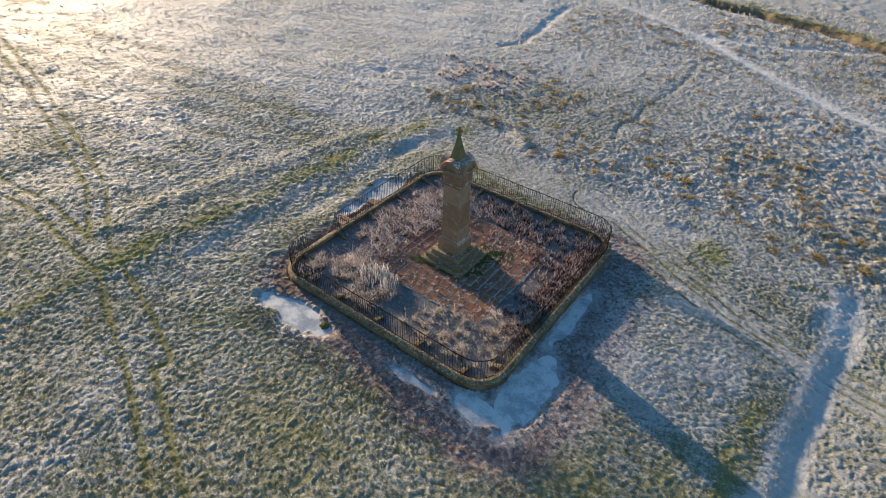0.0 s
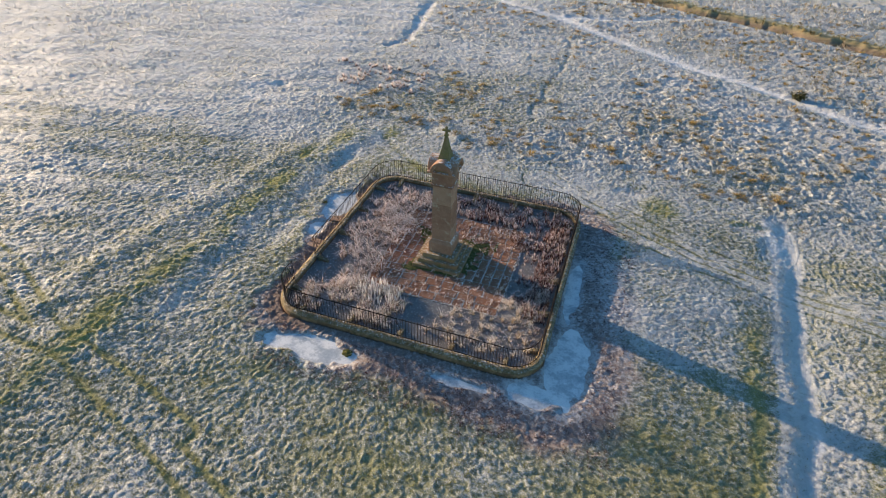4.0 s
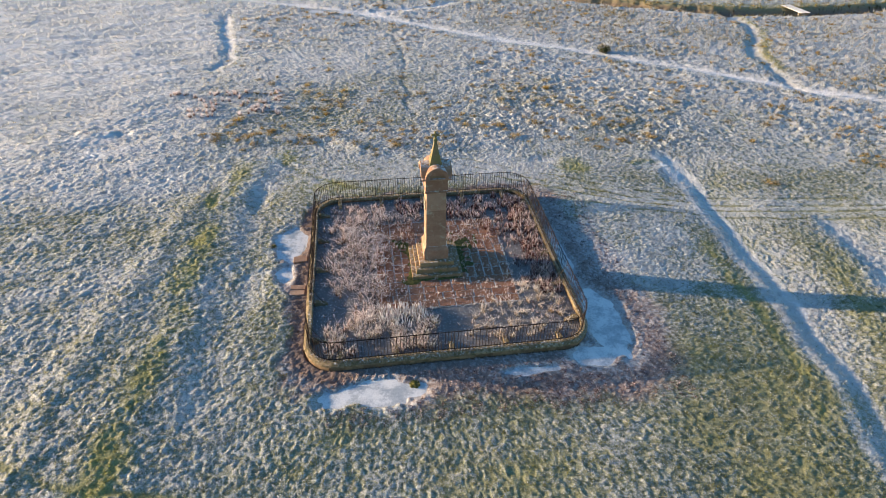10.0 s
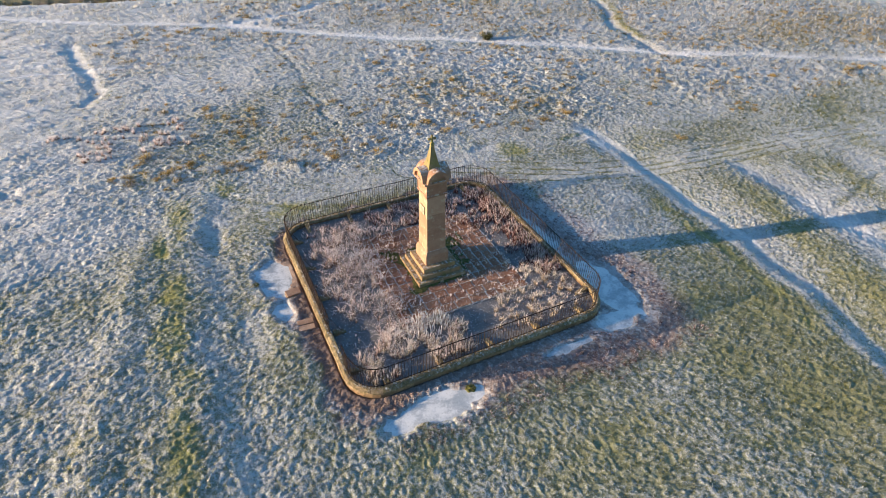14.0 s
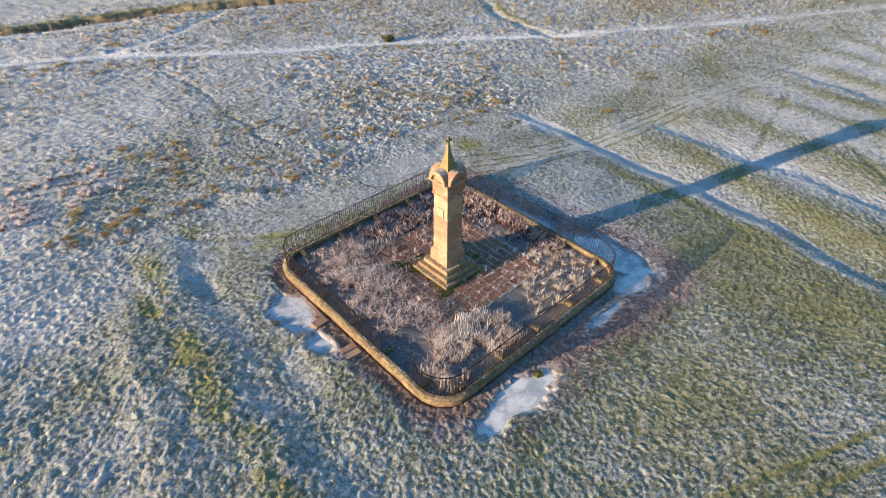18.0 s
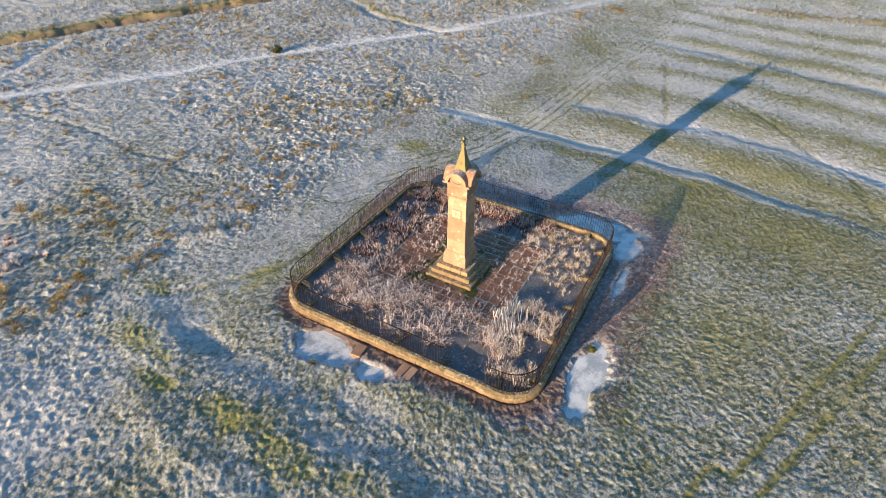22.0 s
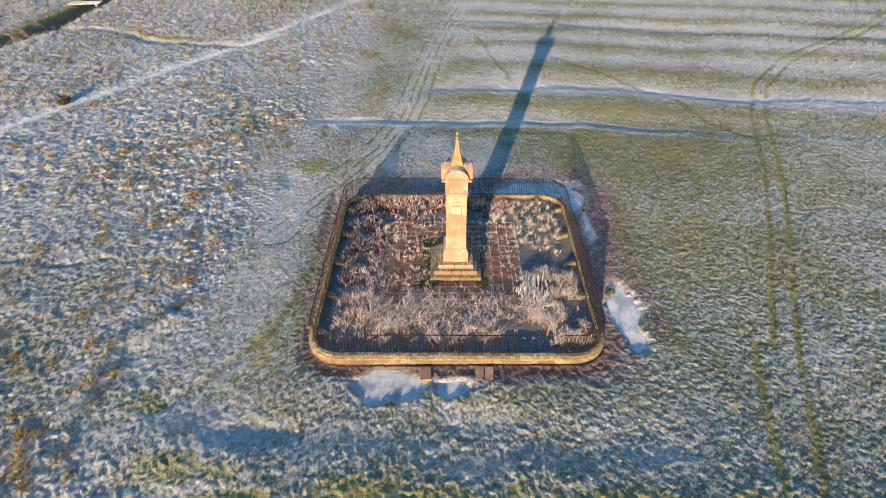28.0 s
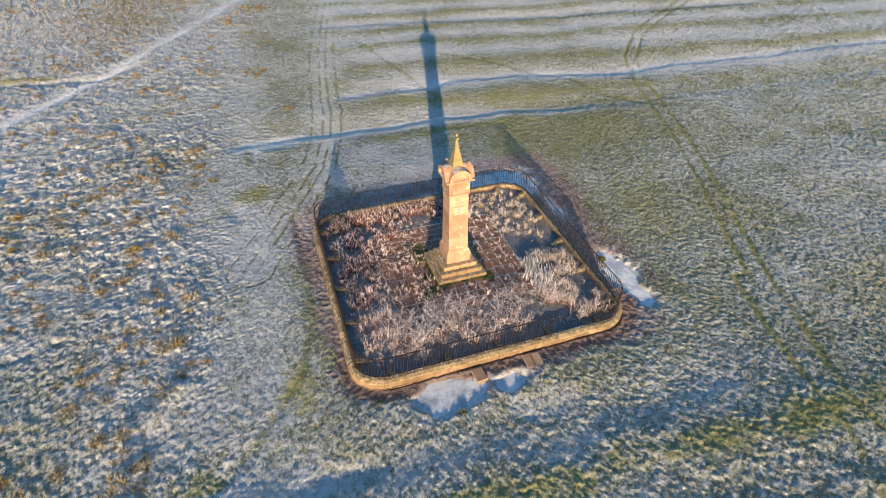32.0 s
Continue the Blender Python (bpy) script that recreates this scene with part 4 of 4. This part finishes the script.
def puddle(name, rows, material, z, label, seed):
    """A level sheet; the uneven ground round it gives the shore."""
    xs = [c[0] - c[2] * 1.5 for c in rows] + [c[0] + c[2] * 1.5 for c in rows]
    ys = [c[1] - c[3] * 1.5 for c in rows] + [c[1] + c[3] * 1.5 for c in rows]
    ax_, ay_ = np.arange(min(xs), max(xs), 0.08), np.arange(min(ys), max(ys), 0.08)
    X, Y = np.meshgrid(ax_, ay_, indexing="ij")
    Z = z + 0.006 * (vnoise(X, Y, 0.5, seed) - 0.5)
    i = np.arange(X.size).reshape(X.shape)
    q = np.stack([i[:-1, :-1], i[1:, :-1], i[1:, 1:], i[:-1, 1:]], -1).reshape(-1, 4)
    keep = ((ovals(X, Y, rows, 0.35) > 0.2) & (from_wall(X, Y) > -0.02))[:-1, :-1].ravel()
    mask = keep.reshape(X.shape[0] - 1, X.shape[1] - 1)
    # each sheet that stands alone is a thing of its own
    patch, count = np.zeros(mask.shape, int), 0
    for start in zip(*np.nonzero(mask)):
        if patch[start]:
            continue
        count += 1
        todo, patch[start] = [start], count
        while todo:
            i0, j0 = todo.pop()
            for i1, j1 in ((i0 + 1, j0), (i0 - 1, j0), (i0, j0 + 1), (i0, j0 - 1)):
                if 0 <= i1 < mask.shape[0] and 0 <= j1 < mask.shape[1] and mask[i1, j1] and not patch[i1, j1]:
                    patch[i1, j1] = count
                    todo.append((i1, j1))
    verts = np.stack([X, Y, Z], -1).reshape(-1, 3)
    for k in range(1, count + 1):
        part_q = q[(patch == k).ravel()]
        if len(part_q) < 30:
            continue
        used, back = np.unique(part_q, return_inverse=True)
        tagged(new(name, raw_mesh(name, verts[used], back.reshape(-1, 4), material, True)), label, "ice", "frozen puddles")


puddle("frozen_puddle", PUDDLES_S, M_ICE, -0.165, "white frozen puddle below the south wall", 2)
puddle("frozen_puddle", PUDDLES_E, M_ICE, -0.165, "frozen puddle lying in shade round the wall corner", 3)
puddle("frozen_puddle", PUDDLES_W, M_WET, -0.17, "frozen puddle with white patches beside the stone steps", 4)

# ---- plants inside the wall ----


def scatter(n, x0, x1, y0, y1, nr, test=None):
    p = np.stack([nr.uniform(x0, x1, n), nr.uniform(y0, y1, n)], 1)
    return p if test is None else p[test(p[:, 0], p[:, 1])]


def inside(x, y):
    return (np.abs(x) < 6.7) & (np.abs(y) < 6.7) & (np.hypot(np.maximum(np.abs(x) - 5.5, 0), np.maximum(np.abs(y) - 5.5, 0)) < 1.2)


def plants(name, p, z, hlo, hhi, reach, width, material, nr, label, segs=3, droop=0.6, cluster=0, spread=0.055):
    """Blades at the points p; with cluster, that many from each point."""
    if cluster:
        p = np.repeat(p, cluster, 0) + nr.normal(0, spread, (len(p) * cluster, 2))
    h = nr.uniform(hlo, hhi, len(p))
    a = nr.uniform(0, math.tau, len(p))
    lean = np.stack([np.cos(a), np.sin(a)], 1) * (nr.uniform(0.1, 1.0, len(p)) * reach * h)[:, None]
    root = np.concatenate([p, (z(p[:, 0], p[:, 1]) if callable(z) else np.full(len(p), z))[:, None]], 1)
    ob = new(name, blade_mesh(name, root, h, lean, nr.uniform(0.6, 1.3, len(p)) * width, material, nr, segs, droop))
    if not callable(z):
        ob.matrix_world = PLOT
    return tagged(ob, label, "grass", kind="stuff")


nr = np.random.RandomState(11)
bed = 0.09
p = scatter(1500, -6.5, -2.4, -4.6, 5.6, nr, lambda x, y: inside(x, y) & (vnoise(x, y, 0.38, 2) * 0.62 + vnoise(x, y, 1.3, 5) * 0.38 + 0.2 * (1 - ramp(np.abs(x + 4.3), 0.2, 1.9)) > 0.60) & ~((x < -4.7) & (np.abs(y + 3.4) < 0.9)) & ~((x < -4.9) & (y > 4.0)))
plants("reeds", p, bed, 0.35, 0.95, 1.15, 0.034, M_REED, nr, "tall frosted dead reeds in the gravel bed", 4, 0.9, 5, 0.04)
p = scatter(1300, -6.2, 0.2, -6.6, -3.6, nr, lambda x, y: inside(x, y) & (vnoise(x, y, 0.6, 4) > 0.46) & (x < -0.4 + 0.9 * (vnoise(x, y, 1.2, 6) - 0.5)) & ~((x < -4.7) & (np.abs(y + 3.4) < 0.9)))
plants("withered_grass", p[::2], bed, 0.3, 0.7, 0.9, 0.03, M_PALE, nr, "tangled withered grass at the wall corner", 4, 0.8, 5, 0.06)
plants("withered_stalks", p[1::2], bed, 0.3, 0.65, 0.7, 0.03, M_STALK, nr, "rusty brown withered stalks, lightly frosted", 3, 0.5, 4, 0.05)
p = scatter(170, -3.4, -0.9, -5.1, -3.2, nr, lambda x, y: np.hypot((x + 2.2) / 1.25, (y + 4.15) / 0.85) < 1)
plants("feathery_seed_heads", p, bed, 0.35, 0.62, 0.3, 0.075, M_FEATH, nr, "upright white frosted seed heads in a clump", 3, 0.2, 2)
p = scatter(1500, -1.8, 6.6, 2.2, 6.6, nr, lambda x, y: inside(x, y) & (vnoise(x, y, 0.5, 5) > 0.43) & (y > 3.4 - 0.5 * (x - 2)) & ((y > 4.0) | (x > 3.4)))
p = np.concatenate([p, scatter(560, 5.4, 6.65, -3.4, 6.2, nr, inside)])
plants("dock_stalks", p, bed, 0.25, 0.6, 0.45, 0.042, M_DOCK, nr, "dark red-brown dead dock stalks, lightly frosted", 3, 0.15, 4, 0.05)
p = scatter(520, 3.6, 6.5, -2.6, 2.6, nr, lambda x, y: inside(x, y) & (vnoise(x, y, 0.9, 5) > 0.48))
plants("dock_stalks", p, bed, 0.2, 0.5, 0.6, 0.034, M_DOCK, nr, "sparse dead dock stalks by the east wall", 3, 0.15, 4, 0.05)
p = scatter(260, -5.8, 1.0, 3.9, 6.3, nr, lambda x, y: inside(x, y) & (vnoise(x, y, 0.8, 6) > 0.45))
plants("withered_stalks", p, bed, 0.2, 0.5, 0.6, 0.026, M_STALK, nr, "scattered frosted stalks along the north side", 3, 0.3, 9, 0.06)
p = scatter(210, -3.2, 4.0, 1.5, 4.2, nr, lambda x, y: vnoise(x, y, 0.8, 3) > 0.42)
plants("withered_stalks", p, 0.12, 0.15, 0.42, 0.55, 0.028, M_STALK, nr, "frosted stalks grown up through the paving", 3, 0.3, 7, 0.05)
# moss: a low cushion with a ragged edge, lying over the flagstones at the foot of the steps
mx = np.arange(-2.5, 2.85, 0.05)
MX, MY = np.meshgrid(mx, mx, indexing="ij")
foot = np.maximum(np.abs(MX), np.abs(MY)) - 1.42
reach = 0.18 + 0.85 * ramp(MX, 0.9, 1.5) * ramp(MY, -1.9, -0.4) + 0.6 * ramp(MY, 0.9, 1.5) + 0.35 * ramp(-MX, 0.9, 1.4) * ramp(np.abs(MY), 0.5, 1.2)
MH = (vnoise(MX, MY, 0.34, 3) - 0.5) * 1.0 + (vnoise(MX, MY, 0.13, 5) - 0.5) * 0.5 + 0.55 - foot / reach
mi = np.arange(MX.size).reshape(MX.shape)
mq = np.stack([mi[:-1, :-1], mi[1:, :-1], mi[1:, 1:], mi[:-1, 1:]], -1).reshape(-1, 4)
mq = mq[((MH[:-1, :-1] > -0.1) & (foot[:-1, :-1] > -0.06)).ravel()]
MZ = 0.150 + 0.05 * np.clip(MH, -0.3, 0.8) + 0.02 * vnoise(MX, MY, 0.12, 6)
tagged(new("moss_cushion", raw_mesh("moss_cushion", np.stack([MX, MY, MZ], -1).reshape(-1, 3), mq, M_CUSHION, True)), "dark green moss over the flagstones round the steps", "moss", kind="stuff").matrix_world = PLOT
p = scatter(900, -2.3, 2.6, -1.7, 2.4, nr, lambda x, y: (np.maximum(np.abs(x), np.abs(y)) > 1.44) & (vnoise(x, y, 0.5, 4) > 0.5) & ((y > 1.3) | (x > 1.3) | (np.abs(y) < 1.2)))
plants("moss_growth", p, 0.16, 0.03, 0.07, 0.9, 0.035, M_BUSHY, nr, "dark green growth over the flagstones round the steps", 2, 0.4, 3, 0.05)
p = scatter(105, 1.0, 6.4, -6.3, -1.2, nr, lambda x, y: inside(x, y) & ((x > 3.9) | (y < -3.6)) & (x - 0.4 * y > 3.2))
plants("pale_tussocks", p, bed, 0.3, 0.65, 1.1, 0.024, M_PALE, nr, "pale straw-coloured grass tussocks on the gravel", 4, 0.9, 26, 0.07)
p = scatter(3600, -6.6, 6.6, -6.6, 6.6, nr, lambda x, y: inside(x, y) & ((np.abs(x) > 3.2) | (np.abs(y) > 3.5)) & (vnoise(x, y, 0.7, 8) + 0.12 * (x > 2) > 0.42))
plants("leaf_litter", p, 0.095, 0.012, 0.045, 2.4, 0.04, M_LITTER, nr, "brown dead leaves and stems strewn over the gravel", 2, 0.5, 3, 0.07)
p = scatter(420, -6.5, 6.5, -6.5, 6.5, nr, lambda x, y: inside(x, y) & ((np.abs(x) > 3.4) | (np.abs(y) > 3.7)))
plants("weeds", p, bed, 0.12, 0.34, 0.6, 0.03, M_REED, nr, "small frosted weeds scattered over the gravel", 3, 0.4, 8)
p = scatter(330, PX0, PX1, PY0, PY1, nr, lambda x, y: (np.maximum(np.abs(x), np.abs(y)) > 1.5) & (nr.rand(len(x)) < 0.55 + 0.4 * (x > 1.5) * (y < -1)))
plants("joint_weeds", p, 0.12, 0.10, 0.30, 0.55, 0.032, M_REED, nr, "frosted weeds growing between the flagstones", 3, 0.3, 9, 0.04)
gaps = scatter(21000, PX0, PX1, PY0, PY1, nr, lambda x, y: ((np.abs((y - PY0) % 0.55) < 0.05) & ((y < PY0 + 2.2) | (y > PY1 - 2.2))) | ((np.abs((x - PX0) % 0.5) < 0.05) & (x < PX0 + 2)) | ((np.abs((PX1 - x) % 0.5) < 0.05) & (x > PX1 - 3)))
gaps = gaps[(np.maximum(np.abs(gaps[:, 0]), np.abs(gaps[:, 1])) > 1.45) & ((gaps[:, 1] < -1.4) | (gaps[:, 0] > 1.2) | (nr.rand(len(gaps)) < 0.2))]
plants("joint_grass", gaps, 0.125, 0.05, 0.09, 0.8, 0.05, M_JOINT, nr, "thin frosted grass in the paving joints", 2, 0.3, 2)

# ---- sward and tussocks outside ----
nr = np.random.RandomState(23)


def sward(n, full, fall):
    """Roots of the pasture blades: thick round the enclosure, thinning out with distance."""
    p = scatter(n, -75, 80, -60, 70, nr, lambda x, y: from_wall(x, y) > 0.25)
    r = np.hypot(p[:, 0], p[:, 1])
    return p[nr.rand(len(p)) < np.exp(-np.maximum(r - full, 0) / fall)]


def turf(name, p, each, hlo, hhi, reach, width, material, label):
    """Short pasture: each blade one slim triangle, a few to a tuft; it takes the ground's cover."""
    k = len(p)
    n = k * each
    bend = np.tile(np.arange(each) * math.tau / each, k) + nr.uniform(0, math.tau, n) * 0.35
    own = np.repeat(nr.rand(k), each)
    big = np.repeat(nr.uniform(0.6, 1.4, k), each)
    p = np.repeat(p, each, 0) + nr.normal(0, 0.06, (n, 2))
    z, cover = land(p[:, 0], p[:, 1])
    far = 1 + 0.028 * np.maximum(np.hypot(p[:, 0], p[:, 1]) - 20, 0)
    a = nr.uniform(0, math.tau, n)
    h = nr.uniform(hlo, hhi, n) * far * big * (1 - 0.5 * np.clip(cover[:, 2], 0, 1)) * (1 + 0.7 * cover[:, 3]) * (1 - 0.6 * np.clip(cover[:, 1], 0, 0.6)) * (1 - 0.65 * ramp(cover[:, 0], 0.7, 0.95))
    w = width * nr.uniform(0.6, 1.3, n) * 0.5 * far
    off = np.stack([np.cos(a) * w, np.sin(a) * w], 1)
    tip = p + np.stack([np.cos(bend), np.sin(bend)], 1) * (h * reach * nr.uniform(0.3, 1.0, n))[:, None]
    z -= 0.012
    v = np.stack([np.column_stack([p - off, z]), np.column_stack([p + off, z]), np.column_stack([tip, z + h])], 1)
    ok = z > -0.165
    v, cover, own = v[ok], cover[ok], own[ok]
    n = len(v)
    me = bpy.data.meshes.new(name)
    me.vertices.add(n * 3)
    me.vertices.foreach_set("co", v.astype(np.float32).ravel())
    me.loops.add(n * 3)
    me.loops.foreach_set("vertex_index", np.arange(n * 3, dtype=np.int32))
    me.polygons.add(n)
    me.polygons.foreach_set("loop_start", np.arange(0, n * 3, 3, dtype=np.int32))
    me.materials.append(material)
    me.update(calc_edges=True)
    me.color_attributes.new("cover", "FLOAT_COLOR", "POINT").data.foreach_set("color", np.repeat(cover, 3, 0).astype(np.float32).ravel())
    me.attributes.new("tuft", "FLOAT", "POINT").data.foreach_set("value", np.repeat(own, 3).astype(np.float32))
    return tagged(new(name, me), label, "grass", kind="stuff")


turf("grass", sward(660000, 19, 10), 9, 0.035, 0.085, 1.1, 0.034, M_TURF, "short frosted pasture grass")
p = scatter(70000, -75, 80, -60, 75, nr, lambda x, y: (np.hypot(x, y) > 34) & (y > -30 - x))
turf("grass", p, 3, 0.05, 0.10, 1.1, 0.05, M_TURF, "thin frosted grass on the far pasture")
p = scatter(1500, 4, 10.9, -11, 7, nr, lambda x, y: (from_wall(x, y) > 0.4))
p = np.concatenate([p, scatter(900, -6, 7, -10.5, -7.8, nr, lambda x, y: from_wall(x, y) > 0.5)])
p = p[ovals(p[:, 0], p[:, 1], PUDDLES_S + PUDDLES_E) < 0.05]
plants("rush_stubble", p, ground_z, 0.05, 0.13, 0.9, 0.03, M_DOCK, nr, "dark trodden rush stubble in the mud", 2, 0.4, 6)
p = scatter(2600, -8.4, -4.0, -8.2, 8.2, nr, lambda x, y: (from_wall(x, y) > 0.06) & (from_wall(x, y) < 0.75))
plants("leaf_litter", p, ground_z, 0.015, 0.05, 2.2, 0.045, M_LITTER, nr, "brown leaf litter and dead stems along the wall foot", 2, 0.6, 3)


def tussocks(name, at, size, each, width, material, label):
    """Domed tussocks: blades that spring from a narrow foot and arch outwards; size is each one's height."""
    k = len(at)
    n = k * each
    a, q = nr.uniform(0, math.tau, n), np.sqrt(nr.uniform(0, 1, n))
    big = np.repeat(size, each)
    out = np.stack([np.cos(a), np.sin(a)], 1)
    p = np.repeat(at, each, 0) + out * (q * big * 0.62)[:, None]
    root = np.column_stack([p, np.repeat(ground_z(at[:, 0], at[:, 1]), each) - 0.03])
    h = big * nr.uniform(0.65, 1.05, n) * (1.05 - 0.45 * q * q)
    lean = out * (q * big * nr.uniform(0.6, 1.3, n))[:, None] + nr.normal(0, 0.12, (n, 2)) * big[:, None]
    ob = new(name, blade_mesh(name, root, h, lean, nr.uniform(0.6, 1.3, n) * width, material, nr, 2, 0.9))
    return tagged(ob, label, "grass", kind="stuff")


cand = scatter(15000, -18, 75, 6, 66, nr)
cz = rough_zone(cand[:, 0], cand[:, 1])
d_path = away(cand[:, 0], cand[:, 1], PATH_N)[0]
d_track = away(cand[:, 0], cand[:, 1], TRACK_E)[0]
cand = cand[(nr.rand(len(cand)) < cz * 0.33) & (d_path > 1.5) & (d_track > 2.2) & (clumps(cand[:, 0], cand[:, 1], 0.55, 2, 0.45, 0.72) > 0.3)]
row = np.concatenate([np.stack([nr.uniform(12.2, 20.5, 22), nr.uniform(13.2, 15.2, 22)], 1), np.stack([nr.uniform(-16.5, -13.0, 12), nr.uniform(17.3, 18.6, 12)], 1), np.stack([nr.uniform(-9.8, -5.8, 13), nr.uniform(16.4, 18.4, 13)], 1), np.stack([nr.uniform(33, 36.5, 9), nr.uniform(7.5, 10, 9)], 1), np.stack([nr.uniform(25.2, 26.2, 3), nr.uniform(6.2, 7.2, 3)], 1)])
near_n = scatter(250, -15, 14, 14.2, 27, nr, lambda x, y: clumps(x, y, 1.6, 3, 0.4, 0.7) > 0.35)
cand = np.concatenate([cand, row, near_n])
big = nr.uniform(0.2, 0.4, len(cand)) * np.where(nr.rand(len(cand)) < 0.22, 1.5, 1.0)
gold = nr.rand(len(cand)) < 0.7
close = np.hypot(cand[:, 0], cand[:, 1]) < 38
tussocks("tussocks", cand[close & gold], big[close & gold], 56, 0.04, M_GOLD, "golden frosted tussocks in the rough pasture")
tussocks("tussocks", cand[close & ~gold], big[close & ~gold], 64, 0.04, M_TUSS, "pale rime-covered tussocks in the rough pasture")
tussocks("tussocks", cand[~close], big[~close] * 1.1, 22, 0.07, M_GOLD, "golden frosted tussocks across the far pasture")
p = scatter(160, -21, -10.5, 22, 27.5, nr, lambda x, y: vnoise(x, y, 2.2, 3) > 0.4)
plants("frosted_brush", p, ground_z, 0.3, 0.6, 0.8, 0.03, M_REED, nr, "low patch of pale frosted dead brush", 3, 0.6, 30)
p = scatter(9000, -40, 85, 46, 84, nr, lambda x, y: away(x, y, DITCH)[0] < 1.7)
plants("ditch_grass", p, ground_z, 0.2, 0.5, 0.8, 0.06, M_DITCH, nr, "dark dead grass along the far ditch", 3, 0.6, 8)

# ---- far things ----
bz = float(ground_z(23.6, 35.2)[0])
bush = tagged(empty("gorse_bush", pose(23.6, 35.4, bz)), "small dark gorse bush beside the frosted path", "bush")
bp = np.random.RandomState(5)
limbs = []
for i in range(7):
    a, l = i * 0.9, bp.uniform(0.45, 0.8)
    e = (math.cos(a) * l, math.sin(a) * l * 0.7, bp.uniform(0.35, 0.65))
    limbs.append(e)
    part("limb", tube_bm([(0, 0, -0.1), (e[0] * 0.45, e[1] * 0.45, e[2] * 0.6), e], [0.03, 0.02, 0.008], 5), M_TWIG, bush)
c = np.array(limbs)[bp.randint(0, 7, 800)] * bp.uniform(0.35, 1.1, (800, 1)) + bp.normal(0, 0.12, (800, 3))
c[:, 2] = np.maximum(c[:, 2], 0.02)
aa = bp.uniform(0, math.tau, 800)
part("crown", blade_mesh("crown", c, bp.uniform(0.08, 0.2, 800), np.stack([np.cos(aa), np.sin(aa)], 1) * 0.12, 0.07, M_BUSH, bp, 2), None, bush)

bridge = tagged(empty("footbridge", pose(57, 50.3, 0.02, 0, 0, 4)), "small frosted plank footbridge over the ditch", "bridge")
for i in range(7):
    part("plank", box_bm(-0.75 + i * 0.215, -0.55 + i * 0.215, -2.1, 2.1, 0.06, 0.12, 0.01), M_FROSTWOOD, bridge)
for y in (-1.7, 1.7):
    part("bearer", box_bm(-0.8, 0.8, y - 0.12, y + 0.12, -0.25, 0.058, 0.015), M_WOOD, bridge)

lz = float(ground_z(9.05, 21.1)[0])
board = tagged(empty("fallen_board", pose(9.05, 21.1, lz + 0.12, 24, 4, -27)), "weathered grey board lying on the grass", "board")
part("board", box_bm(-0.55, 0.55, -0.13, 0.13, -0.03, 0.05, 0.012), M_SLATE, board)
